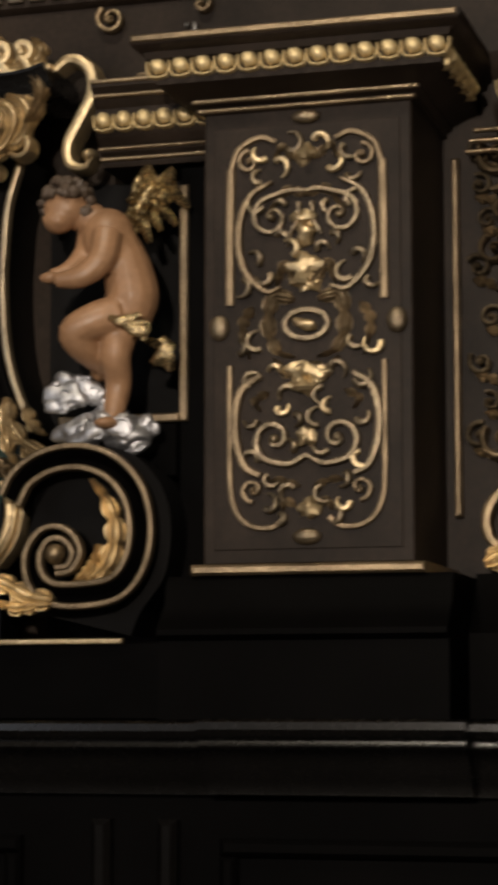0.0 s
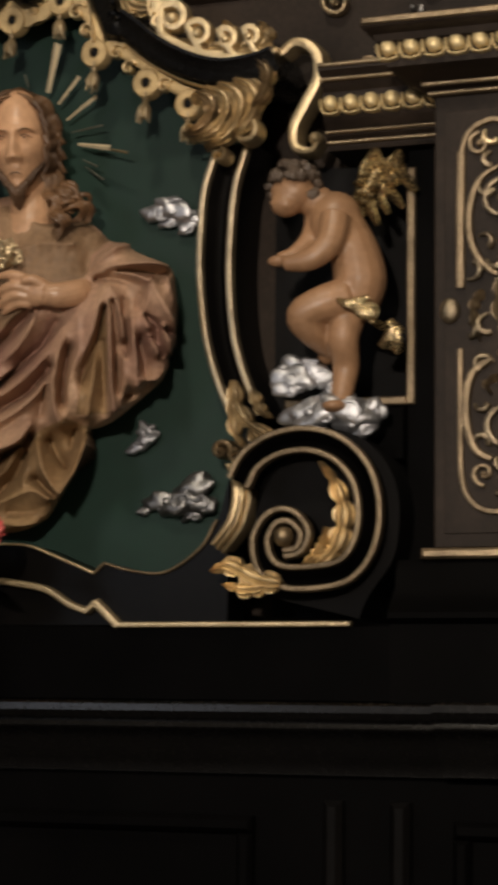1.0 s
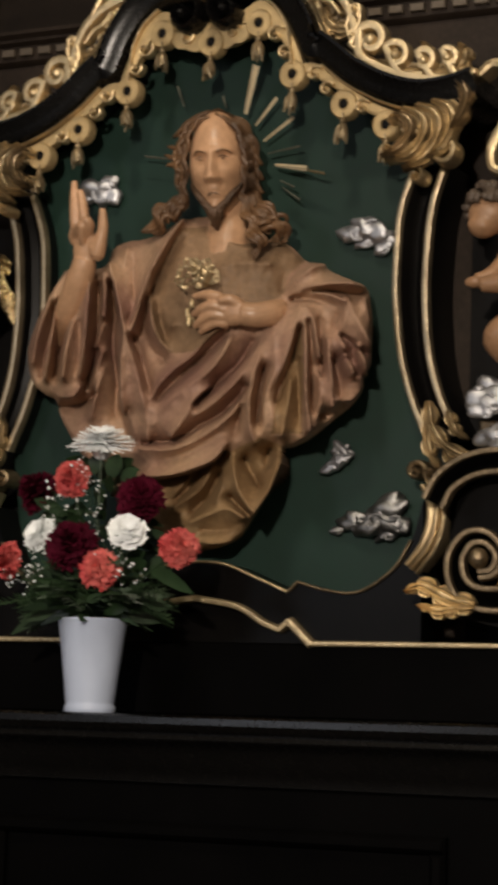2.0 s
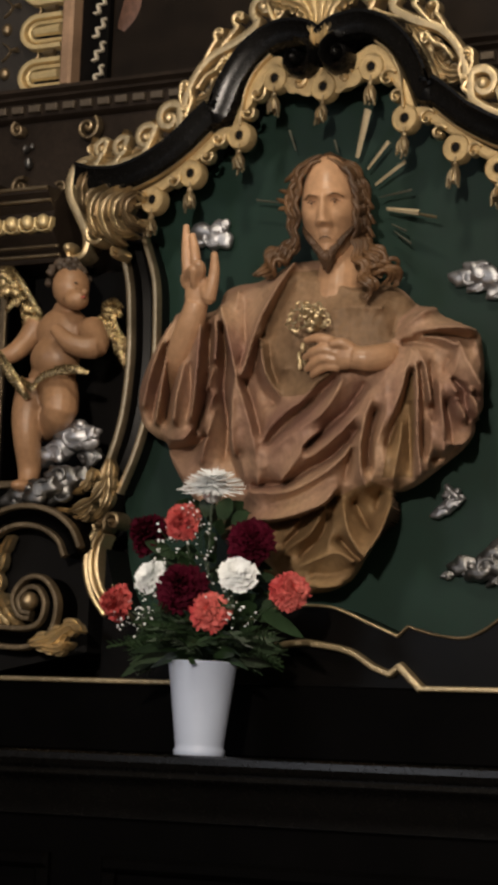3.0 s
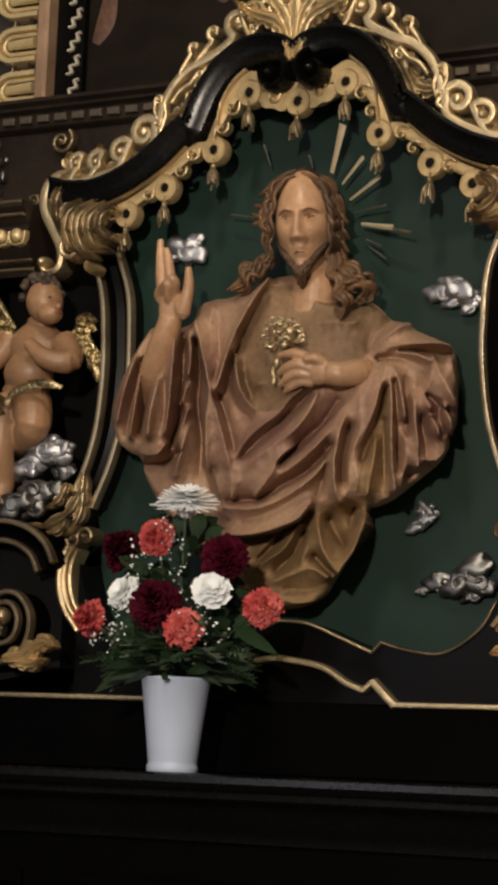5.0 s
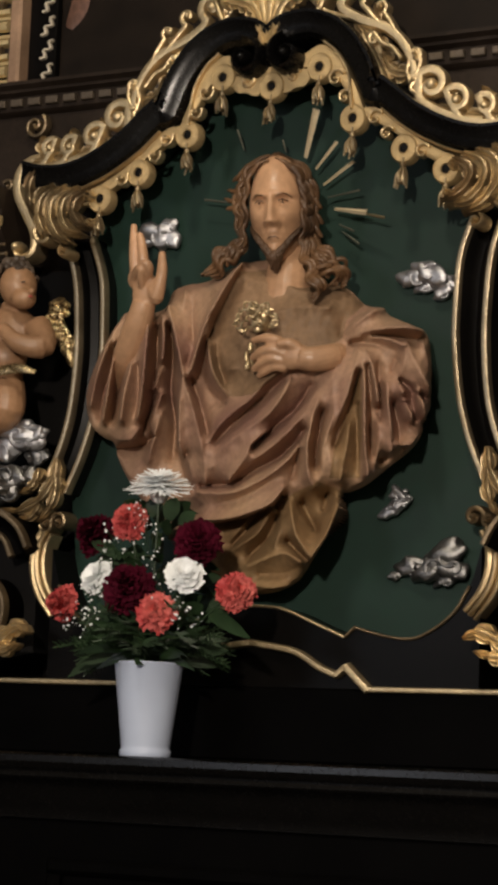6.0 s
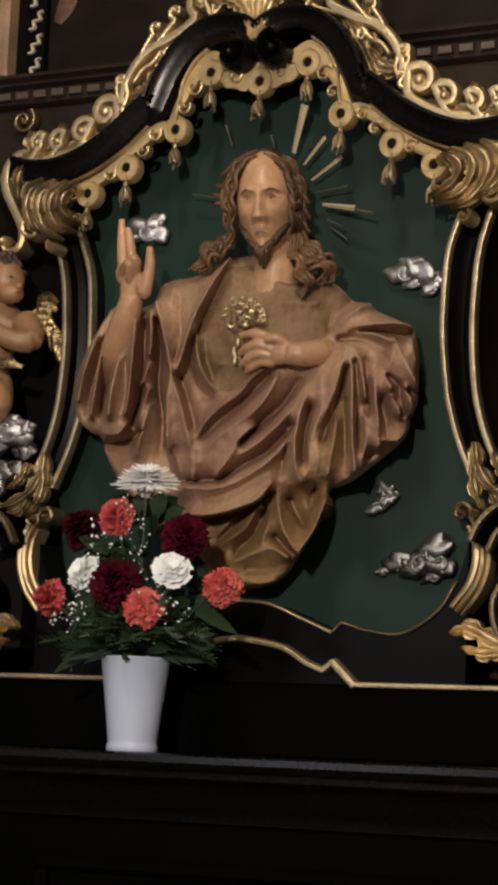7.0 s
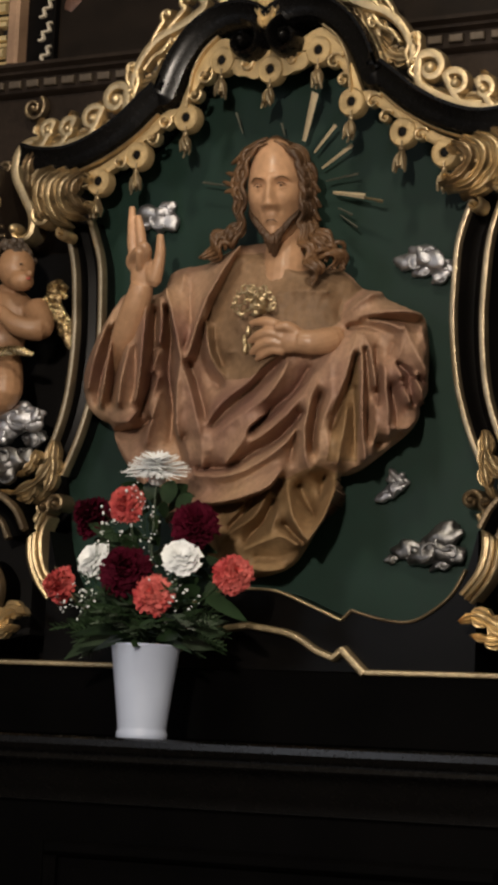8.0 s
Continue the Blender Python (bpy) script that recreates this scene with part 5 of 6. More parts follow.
def face(u, v):
    """How far the face stands forward of an egg at u to its side and v up, both in metres."""
    g = lambda a, b, c, d: math.exp(-(((u - a) / b) ** 2) - ((v - c) / d) ** 2)
    t = min(1, max(0, (0.022 - v) / 0.052))
    tall = min(1, max(0, (v + 0.041) / 0.008)) * min(1, max(0, (0.034 - v) / 0.02))
    out = tall * (0.006 + 0.015 * t) * math.exp(-abs(u / (0.0075 + 0.0045 * t)) ** 2.4)
    for s in (1, -1):
        out += 0.008 * g(s * 0.0115, 0.006, -0.034, 0.007)
        out -= 0.017 * g(s * 0.024, 0.015, 0.009, 0.0095)
        out += 0.0095 * g(s * 0.0255, 0.0105, 0.006, 0.0062)
        out -= 0.0030 * g(s * 0.0255, 0.012, 0.0145, 0.0018)
        out -= 0.0022 * g(s * 0.0255, 0.011, -0.0015, 0.0016)
        out += 0.0065 * g(s * 0.026, 0.021, 0.024, 0.0075)
        out += 0.0065 * g(s * 0.036, 0.016, -0.018, 0.016)
        out -= 0.0075 * g(s * 0.034, 0.014, -0.050, 0.020)
        out -= 0.0035 * g(s * 0.017, 0.005, -0.042, 0.010)
    out += 0.0022 * g(0, 0.017, -0.0520, 0.0055) + 0.0035 * g(0, 0.014, -0.0630, 0.0055) - 0.0012 * g(0, 0.018, -0.0575, 0.0018)
    out -= 0.002 * g(0, 0.016, -0.0715, 0.004)
    out += 0.014 * g(0, 0.018, -0.090, 0.016)
    return out


rings, n = [], 150
for i in range(121):
    th = math.pi * min(max(i / 120, 0.01), 0.99)
    ring = []
    for j in range(n):
        ph = 2 * math.pi * j / n
        x, y, z = math.sin(th) * math.sin(ph), -math.sin(th) * math.cos(ph), math.cos(th)
        jaw = 1.0 - 0.30 * max(0, -z) ** 1.6
        q = Vector((0.058 * x * jaw, 0.076 * y, 0.112 * z))
        if y < 0:
            q.y -= face(q.x, q.z) * min(1, -y * 2.5)
        ring.append(TURN_HEAD @ q)
    rings.append(ring)
figure.ring_strip(rings, mat=2)
skin = Mesh()
skin.tube(smooth([(0.045, 0.03, 2.37), (0.05, 0.002, 2.30), (0.05, 0.0, 2.25), (0.05, 0.03, 2.17)], 5), [0.044, 0.045, 0.055, 0.065], 20)
# raised arm: two fingers up, thumb out, two fingers bent
skin.tube(smooth([(-0.335, 0.030, 2.115), (-0.289, -0.035, 2.156), (-0.256, -0.062, 2.204), (-0.241, -0.072, 2.232), (-0.233, -0.076, 2.256)], 5), [0.026, 0.030, 0.030, 0.026, 0.024], 16)
skin.blob((-0.230, -0.080, 2.276), (0.028, 0.017, 0.040), 12, rot=Matrix.Rotation(radians(8), 4, "Y"))
skin.blob((-0.205, -0.084, 2.276), (0.016, 0.016, 0.030), 10, rot=Matrix.Rotation(radians(-14), 4, "Y"))
skin.blob((-0.247, -0.080, 2.305), (0.024, 0.014, 0.026), 10)
skin.tube(smooth([(-0.250, -0.080, 2.297), (-0.254, -0.086, 2.337), (-0.256, -0.088, 2.375), (-0.261, -0.084, 2.417)], 5), [0.0125, 0.0115, 0.0100, 0.0065], 12)
skin.tube(smooth([(-0.233, -0.082, 2.296), (-0.230, -0.092, 2.335), (-0.234, -0.094, 2.367), (-0.242, -0.092, 2.396)], 5), [0.0125, 0.0112, 0.0100, 0.0066], 12)
skin.tube(smooth([(-0.202, -0.084, 2.259), (-0.190, -0.090, 2.292), (-0.187, -0.090, 2.321), (-0.193, -0.084, 2.355)], 5), [0.0155, 0.0125, 0.0110, 0.0070], 12)
skin.tube(smooth([(-0.227, -0.084, 2.295), (-0.208, -0.108, 2.316), (-0.213, -0.116, 2.326), (-0.224, -0.104, 2.308), (-0.224, -0.094, 2.292)], 5), [0.0110, 0.0105, 0.0100, 0.0095, 0.0080], 10)
skin.tube(smooth([(-0.258, -0.080, 2.298), (-0.235, -0.106, 2.314), (-0.221, -0.116, 2.315), (-0.226, -0.104, 2.297), (-0.229, -0.094, 2.285)], 5), [0.0105, 0.0100, 0.0095, 0.0090, 0.0078], 10)
# hand that points to the heart
skin.tube(smooth([(0.179, 0.020, 2.147), (0.189, -0.060, 2.128), (0.162, -0.096, 2.118), (0.136, -0.106, 2.120)], 5), [0.026, 0.027, 0.025, 0.023], 16)
skin.blob((0.120, -0.108, 2.123), (0.034, 0.018, 0.027), 12, rot=Matrix.Rotation(radians(-6), 4, "Y"))
skin.tube(smooth([(0.114, -0.112, 2.140), (0.091, -0.122, 2.152), (0.068, -0.124, 2.158), (0.035, -0.112, 2.157)], 5), [0.0120, 0.0110, 0.0098, 0.0065], 12)
skin.tube(smooth([(0.107, -0.114, 2.127), (0.082, -0.126, 2.135), (0.059, -0.124, 2.131), (0.033, -0.110, 2.122)], 5), [0.0120, 0.0110, 0.0098, 0.0065], 12)
skin.tube(smooth([(0.105, -0.112, 2.114), (0.081, -0.122, 2.118), (0.058, -0.118, 2.111), (0.034, -0.105, 2.100)], 5), [0.0118, 0.0105, 0.0092, 0.0062], 12)
skin.tube(smooth([(0.108, -0.108, 2.102), (0.085, -0.114, 2.103), (0.062, -0.108, 2.096), (0.043, -0.098, 2.088)], 5), [0.0110, 0.0096, 0.0084, 0.0058], 12)
skin.tube(smooth([(0.133, -0.112, 2.137), (0.117, -0.124, 2.146), (0.096, -0.130, 2.143)], 5), [0.0130, 0.0110, 0.0075], 12)
skin = fuse(skin, 0.0024, 4)
figure.add(skin.v, skin.f, 2)

cap = Mesh().blob((0, 0, 0), (0.0615, 0.074, 0.096), 18, wobble=0.12, freq=60)
capm = TURN_HEAD @ Matrix.Translation((0, 0.024, 0.022))
figure.add([capm @ Vector(q) for q in cap.v], cap.f, 3)

# beard, brows and the long wavy hair
hair = random.Random(4)


def on_head(u, v, out=0.0):
    """A place on the head at angle u round from the face and v up, out metres off its skin."""
    x, y, z = math.cos(v) * math.sin(u), -math.cos(v) * math.cos(u), math.sin(v)
    jaw = 1.0 - 0.30 * max(0, -z) ** 1.6
    return TURN_HEAD @ Vector(((0.058 * jaw + out) * x, (0.076 + out) * y, (0.112 + out) * z))


for k in range(230):
    u = hair.uniform(-1.3, 1.3)
    a = on_head(u, -0.70 - 0.50 * max(0, 1 - abs(u) / 0.9) * hair.uniform(0.2, 1.0) + 0.42 * (abs(u) / 1.3) ** 2, 0.001 + 0.010 * max(0, 1 - abs(u) / 0.6))
    b = a + Vector((hair.uniform(-0.004, 0.004) - 0.006 * math.sin(u), -0.003, -0.008))
    c = b + Vector((hair.uniform(-0.005, 0.005) - 0.008 * math.sin(u), 0.003, -0.010 * (1.3 - min(1, abs(u)))))
    figure.tube(smooth([a, b, c], 3), [0.0040, 0.0046, 0.0016], 6, mat=4)
for s in (1, -1):
    figure.tube(smooth([on_head(s * 0.0, -0.528, 0.0075), on_head(s * 0.13, -0.540, 0.0070), on_head(s * 0.25, -0.578, 0.0052)], 4), [0.0009, 0.0011, 0.0007], 5, mat=4)
    figure.tube(smooth([on_head(s * 0.17, 0.16, 0.008), on_head(s * 0.42, 0.20, 0.0082), on_head(s * 0.7, 0.15, 0.004)], 4), [0.0007, 0.0014, 0.0007], 5, mat=3)
    figure.tube(smooth([on_head(s * 0.25, 0.075, 0.0035), on_head(s * 0.40, 0.102, 0.0055), on_head(s * 0.58, 0.07, 0.0035)], 4), [0.0008, 0.0015, 0.0008], 5, mat=4)
    figure.blob(on_head(s * 0.39, 0.058, 0.0042), (0.0030, 0.0014, 0.0024), 7, mat=4)


def lock(pts, r, amp, phase, waves=3.2, mat=3):
    """One carved wavy lock: a tapered roll that swings from side to side and grows wavier to its end."""
    c = np.array(smooth(pts, 9))
    n = len(c)
    d = np.gradient(c, axis=0)
    d /= np.linalg.norm(d, axis=1)[:, None] + 1e-9
    side = np.stack([-d[:, 2], np.zeros(n), d[:, 0]], 1)
    t = np.linspace(0, 1, n)
    w = amp * (0.25 + 0.75 * t) * np.sin(phase + 2 * np.pi * waves * t)
    f = 0.7 * amp * (0.2 + 0.8 * t) * np.cos(phase + 2 * np.pi * waves * t)
    c = c + side * w[:, None]
    c[:, 1] -= f
    figure.tube([tuple(q) for q in c], [r * 0.5, r, r * 1.1, r, r * 0.35], 7, mat=mat)


def tress(inner, outer, n, r, amp, waves, phase, drift=1.2):
    """Locks side by side between two guides, waving together as carved hair does."""
    inner, outer = np.array(inner), np.array(outer)
    for k in range(n):
        u = (k + hair.uniform(-0.3, 0.3)) / max(1, n - 1)
        line = inner * (1 - u) + outer * u
        line[:, 1] += hair.uniform(-0.007, 0.007)
        lock(line[: len(line) - (1 if hair.random() < 0.25 else 0)], r * hair.uniform(0.75, 1.2), amp * hair.uniform(0.7, 1.2), phase + drift * u + hair.uniform(-0.35, 0.35), waves)


# over the crown and down either side of the face
tress([(0.049, -0.070, 2.530), (0.085, -0.068, 2.507), (0.101, -0.060, 2.470), (0.105, -0.055, 2.429), (0.102, -0.050, 2.384), (0.101, -0.050, 2.344)],
      [(0.014, 0.010, 2.565), (0.071, 0.010, 2.537), (0.098, 0.010, 2.488), (0.107, 0.005, 2.437), (0.107, 0.000, 2.389), (0.102, 0.000, 2.348)], 15, 0.0052, 0.006, 4.2, 0.5, 1.2)
tress([(0.036, -0.072, 2.528), (0.008, -0.076, 2.512), (-0.005, -0.076, 2.478), (-0.011, -0.072, 2.439), (-0.012, -0.064, 2.395), (-0.021, -0.055, 2.357)],
      [(0.004, -0.010, 2.559), (-0.044, -0.010, 2.542), (-0.063, -0.010, 2.501), (-0.069, -0.015, 2.455), (-0.058, -0.015, 2.407), (-0.060, -0.020, 2.364)], 14, 0.005, 0.006, 4.2, 2.2, 1.2)
# curls on the shoulders
tress([(0.100, -0.050, 2.367), (0.110, -0.058, 2.330), (0.127, -0.068, 2.305), (0.141, -0.078, 2.270), (0.154, -0.082, 2.235)],
      [(0.113, -0.035, 2.370), (0.124, -0.045, 2.330), (0.144, -0.055, 2.306), (0.152, -0.066, 2.275), (0.153, -0.075, 2.250)], 6, 0.005, 0.010, 2.6, 0.2, 1.2)
tress([(0.111, -0.030, 2.371), (0.131, -0.040, 2.335), (0.146, -0.050, 2.309), (0.166, -0.054, 2.294), (0.174, -0.050, 2.277)],
      [(0.108, 0.000, 2.387), (0.136, -0.010, 2.355), (0.164, -0.015, 2.330), (0.183, -0.012, 2.304), (0.196, -0.002, 2.280)], 12, 0.0050, 0.013, 2.6, 1.0, 1.2)
tress([(-0.022, -0.050, 2.376), (-0.029, -0.055, 2.345), (-0.048, -0.055, 2.335), (-0.072, -0.052, 2.326), (-0.093, -0.045, 2.301)],
      [(-0.053, -0.015, 2.395), (-0.068, -0.020, 2.377), (-0.092, -0.022, 2.369), (-0.113, -0.020, 2.352), (-0.127, -0.020, 2.313)], 14, 0.0048, 0.012, 2.6, 0.4, 1.2)
# loose tips that stand off the sides
lock([(-0.045, -0.030, 2.497), (-0.067, -0.020, 2.486), (-0.088, -0.010, 2.492)], 0.0048, 0.002, 0.0, 1.0)
lock([(-0.046, -0.030, 2.473), (-0.072, -0.020, 2.466), (-0.094, -0.010, 2.475)], 0.0048, 0.002, 0.0, 1.0)
lock([(-0.048, -0.030, 2.458), (-0.071, -0.020, 2.452), (-0.086, -0.015, 2.450)], 0.0048, 0.002, 0.0, 1.0)
lock([(-0.049, -0.030, 2.521), (-0.063, -0.020, 2.513), (-0.076, -0.010, 2.509)], 0.0048, 0.002, 0.0, 1.0)
lock([(0.106, -0.020, 2.498), (0.112, -0.010, 2.479), (0.113, 0.000, 2.463)], 0.0048, 0.002, 0.0, 1.0)
lock([(0.113, -0.020, 2.459), (0.118, -0.010, 2.444), (0.121, 0.000, 2.444)], 0.0048, 0.002, 0.0, 1.0)
lock([(0.116, -0.020, 2.430), (0.122, -0.010, 2.414), (0.126, 0.000, 2.411)], 0.0048, 0.002, 0.0, 1.0)
lock([(0.113, -0.020, 2.407), (0.120, -0.010, 2.389), (0.126, 0.000, 2.383)], 0.0048, 0.002, 0.0, 1.0)
lock([(-0.019, -0.030, 2.538), (-0.039, -0.020, 2.534), (-0.054, -0.010, 2.526)], 0.0048, 0.002, 0.0, 1.0)
tagged(part("statue", figure, (ROBE, TUNIC, SKIN, HAIR, BEARD, LINEN), sharp=180), "painted carved half figure in rose mantle before the green panel", "statue")

# gilded flaming heart on the breast
heart = thing("gilded_heart", "small gilded flaming heart fixed on the carved figure's breast", "ornament")
hc = Vector((0.035, -0.085, 2.203))
part("core", Mesh().blob(hc, (0.017, 0.018, 0.022), 10, wobble=0.8, freq=60), GOLD, heart)
for k in range(36):
    a, r1 = hair.uniform(-0.6, math.pi + 0.6), 0.046 * hair.random() ** 0.5
    p = hc + Vector((r1 * math.cos(a), -0.012 - hair.uniform(0.0, 0.014), r1 * math.sin(a) * 1.0 - 0.012))
    r, start, turn = hair.uniform(0.006, 0.011), hair.uniform(0, 6), hair.choice((1, -1)) * hair.uniform(2.5, 4.0)
    m = Mesh().tube([(p.x + (1 - 0.5 * t) * r * math.cos(start + turn * t), p.y - 0.005 * t, p.z + (1 - 0.5 * t) * r * math.sin(start + turn * t)) for t in np.linspace(0, 1, 10)], [0.0012, 0.0026, 0.003, 0.002], 6)
    part("flame", m, GOLD, heart)
for dx, dz in ((-0.016, -0.055), (-0.024, -0.075), (-0.010, -0.082), (-0.020, -0.092)):
    part("drop", Mesh().blob(hc + Vector((dx, -0.006, dz)), (0.005, 0.005, 0.011), 7, wobble=0.4, freq=90), GOLD, heart)

# halo of rays round the head
halo = thing("halo", "thin gilded rays round the carved head on the green panel", "halo")
for a, b, w, mat in (((-0.090, 0.06, 2.595), (-0.102, 0.05, 2.637), 0.005, DULLRAY), ((0.007, 0.06, 2.582), (0.003, 0.05, 2.606), 0.005, DULLRAY), ((0.051, 0.06, 2.567), (0.091, 0.02, 2.654), 0.017, RAYGOLD),
                     ((0.075, 0.06, 2.541), (0.125, 0.05, 2.592), 0.009, RAYGOLD), ((0.094, 0.06, 2.507), (0.164, 0.05, 2.548), 0.009, RAYGOLD), ((0.105, 0.06, 2.480), (0.179, 0.05, 2.487), 0.005, DULLRAY),
                     ((0.121, 0.06, 2.455), (0.205, 0.03, 2.434), 0.012, RAYGOLD), ((0.161, 0.05, 2.445), (0.244, 0.03, 2.421), 0.006, GOLD), ((0.133, 0.06, 2.422), (0.170, 0.05, 2.403), 0.005, DULLRAY), ((0.139, 0.06, 2.407), (0.182, 0.05, 2.376), 0.005, DULLRAY),
                     ((-0.106, 0.06, 2.484), (-0.177, 0.06, 2.497), 0.005, DULLRAY)):
    a, b = Vector(a), Vector(b)
    d = (b - a).normalized()
    side = d.cross(Vector((0, 1, 0))).normalized() * w / 2
    up = Vector((0, -0.004, 0))
    ring = lambda p, k: [p - side * k, p + up * k, p + side * k, p - up * k * 0.3]
    part("ray", Mesh().ring_strip([ring(a, 0.55), ring(b, 1.0)]), mat, halo)


# ---- child angels ----
def wing(mesh, root, tip, s, n, mat):
    """Ragged gilt feathers in rows from root to tip."""
    root, tip = Vector(root), Vector(tip)
    rnd = random.Random(int(1000 * abs(root.x + tip.z)))
    for r in range(3):
        for i in range(n):
            t = (i + 0.5 * (r % 2)) / n
            p = root.lerp(tip, t) + Vector((rnd.uniform(-0.004, 0.004), -0.010 + 0.006 * r + rnd.uniform(-0.006, 0.006), rnd.uniform(-0.004, 0.004)))
            a = rnd.uniform(-0.45, 0.45)
            d = Vector((s * (0.15 + 0.6 * t) + a, rnd.uniform(-0.35, 0.1), -1.0 + 0.5 * t)).normalized()
            side = Vector((d.z, 0, -d.x))
            L = (0.024 + 0.018 * r) * (1.1 - 0.5 * abs(t - 0.5)) * rnd.uniform(0.7, 1.35)
            rows = []
            for k in np.linspace(0, 1, 6):
                w = 0.0095 * (0.5 + 0.65 * math.sin(math.pi * min(1, 0.1 + 0.85 * k)))
                q = p + d * L * k + Vector((0, -0.012 * math.sin(math.pi * k * 0.9), 0)) + side * 0.006 * a * k * k
                rows.append([q - side * w, q + Vector((0, -0.007, 0)), q + side * w, q + Vector((0, 0.002, 0))])
            mesh.ring_strip(rows, mat=mat)
    mesh.tube([root, root.lerp(tip, 0.5) + Vector((0, -0.012, 0.01)), tip], [0.008, 0.009, 0.005], 8, mat=mat)


def curls(mesh, c, r, n, mat, seed, low=-0.1):
    rnd = random.Random(seed)
    for _ in range(n):
        a, b = rnd.uniform(0, 2 * math.pi), rnd.uniform(low, 1.0)
        q = Vector((math.cos(a) * math.sqrt(1 - b * b), math.sin(a) * math.sqrt(1 - b * b), b))
        if q.y < -0.45 and q.z < 0.3:
            continue
        mesh.blob(Vector(c) + q * r * rnd.uniform(0.92, 1.08), [rnd.uniform(0.007, 0.0115)] * 3, 5, mat=mat, wobble=0.5, freq=90)


# the one that looks towards the panel
b = Mesh()
b.blob((-0.586, 0, 2.325), (0.040, 0.042, 0.046), 14)
b.blob((-0.558, -0.02, 2.292), (0.028, 0.026, 0.022), 10)
b.blob((-0.529, -0.035, 2.304), (0.008, 0.009, 0.008), 8)
b.tube([(-0.615, 0.03, 2.296), (-0.616, 0.03, 2.268)], [0.026, 0.03], 12)
b.blob((-0.618, 0.03, 2.234), (0.062, 0.045, 0.055), 14)
b.blob((-0.630, 0.02, 2.174), (0.056, 0.048, 0.05), 14)
b.blob((-0.641, 0.03, 2.130), (0.055, 0.046, 0.042), 14)
b.tube(smooth([(-0.685, 0.03, 2.260), (-0.705, 0.02, 2.218), (-0.726, 0, 2.187), (-0.764, -0.01, 2.175)], 5), [0.026, 0.024, 0.021, 0.016], 12)
b.blob((-0.773, -0.01, 2.175), (0.02, 0.016, 0.018), 10)
b.tube(smooth([(-0.552, 0.03, 2.243), (-0.516, 0, 2.193), (-0.557, -0.03, 2.195), (-0.601, -0.035, 2.231)], 5), [0.03, 0.028, 0.022, 0.014], 12)
b.tube(smooth([(-0.677, 0.02, 2.118), (-0.678, 0, 2.053), (-0.677, 0, 1.998), (-0.680, 0.02, 1.940), (-0.678, 0.01, 1.902)], 5), [0.040, 0.036, 0.03, 0.026, 0.02], 14)
b.blob((-0.676, -0.01, 1.897), (0.022, 0.034, 0.014), 10)
b.tube(smooth([(-0.619, 0.02, 2.115), (-0.595, -0.005, 2.062), (-0.639, 0.03, 2.032), (-0.674, 0.07, 2.020)], 5), [0.044, 0.040, 0.028, 0.02], 14)
b = fuse(b, 0.0034, 8)
child = Mesh()
child.add(b.v, b.f, 0)
curls(child, (-0.602, 0.01, 2.340), 0.042, 60, 2, 3)
for p in ((-0.551, -0.036, 2.325), (-0.583, -0.03, 2.349)):
    child.blob(p, (0.005, 0.003, 0.002), 5, mat=2)
child.blob((-0.530, -0.038, 2.292), (0.006, 0.004, 0.002), 5, mat=3)
wing(child, (-0.705, 0.07, 2.284), (-0.795, 0.07, 2.403), -1, 8, 1)
wing(child, (-0.551, 0.08, 2.265), (-0.525, 0.08, 2.313), 1, 5, 1)
wing(child, (-0.538, 0.08, 2.276), (-0.484, 0.08, 2.199), 1, 8, 1)
for pts in ([(-0.749, -0.03, 2.180), (-0.718, -0.03, 2.142), (-0.679, -0.03, 2.101), (-0.650, -0.04, 2.082)], [(-0.650, -0.04, 2.095), (-0.620, -0.045, 2.123), (-0.572, -0.045, 2.135), (-0.505, -0.04, 2.131)], [(-0.750, -0.02, 2.194), (-0.698, -0.03, 2.129), (-0.660, -0.035, 2.078)], [(-0.590, -0.04, 2.144), (-0.541, -0.05, 2.138), (-0.504, -0.045, 2.127)], [(-0.687, -0.02, 2.130), (-0.640, -0.05, 2.101), (-0.633, -0.04, 2.118)]):
    child.tube(smooth(pts, 5), [0.004, 0.0085, 0.0095, 0.004], 7, flat=0.5, mat=1)
tagged(part("statue", child, (CHERUB, WINGGOLD, CURLS, CORAL), sharp=50), "carved child figure with gilt wings and sash on silver cloud", "statue", "child angels")

# the one that bows, seen from the side
b = Mesh()
b.blob((0.602, 0, 2.308), (0.044, 0.040, 0.040), 14)
b.blob((0.592, -0.012, 2.284), (0.030, 0.030, 0.026), 12)
b.blob((0.571, -0.03, 2.283), (0.006, 0.007, 0.006), 8)
b.blob((0.596, -0.030, 2.280), (0.016, 0.012, 0.014), 8)
b.tube([(0.620, 0.01, 2.300), (0.656, 0.02, 2.285)], [0.03, 0.034], 12)
b.blob((0.681, 0.02, 2.251), (0.05, 0.05, 0.058), 14)
b.tube(smooth([(0.690, 0.02, 2.245), (0.718, 0.02, 2.189), (0.730, 0.02, 2.134), (0.722, 0.02, 2.091)], 5), [0.044, 0.048, 0.052, 0.043], 14)
b.tube(smooth([(0.694, -0.02, 2.252), (0.690, -0.04, 2.200), (0.655, -0.055, 2.165), (0.606, -0.06, 2.159)], 5), [0.03, 0.027, 0.022, 0.015], 12)
b.tube(smooth([(0.641, 0.03, 2.261), (0.634, 0.02, 2.221), (0.611, -0.01, 2.184), (0.584, -0.03, 2.174)], 5), [0.026, 0.024, 0.02, 0.014], 12)
b.blob((0.593, -0.055, 2.166), (0.022, 0.014, 0.012), 10)
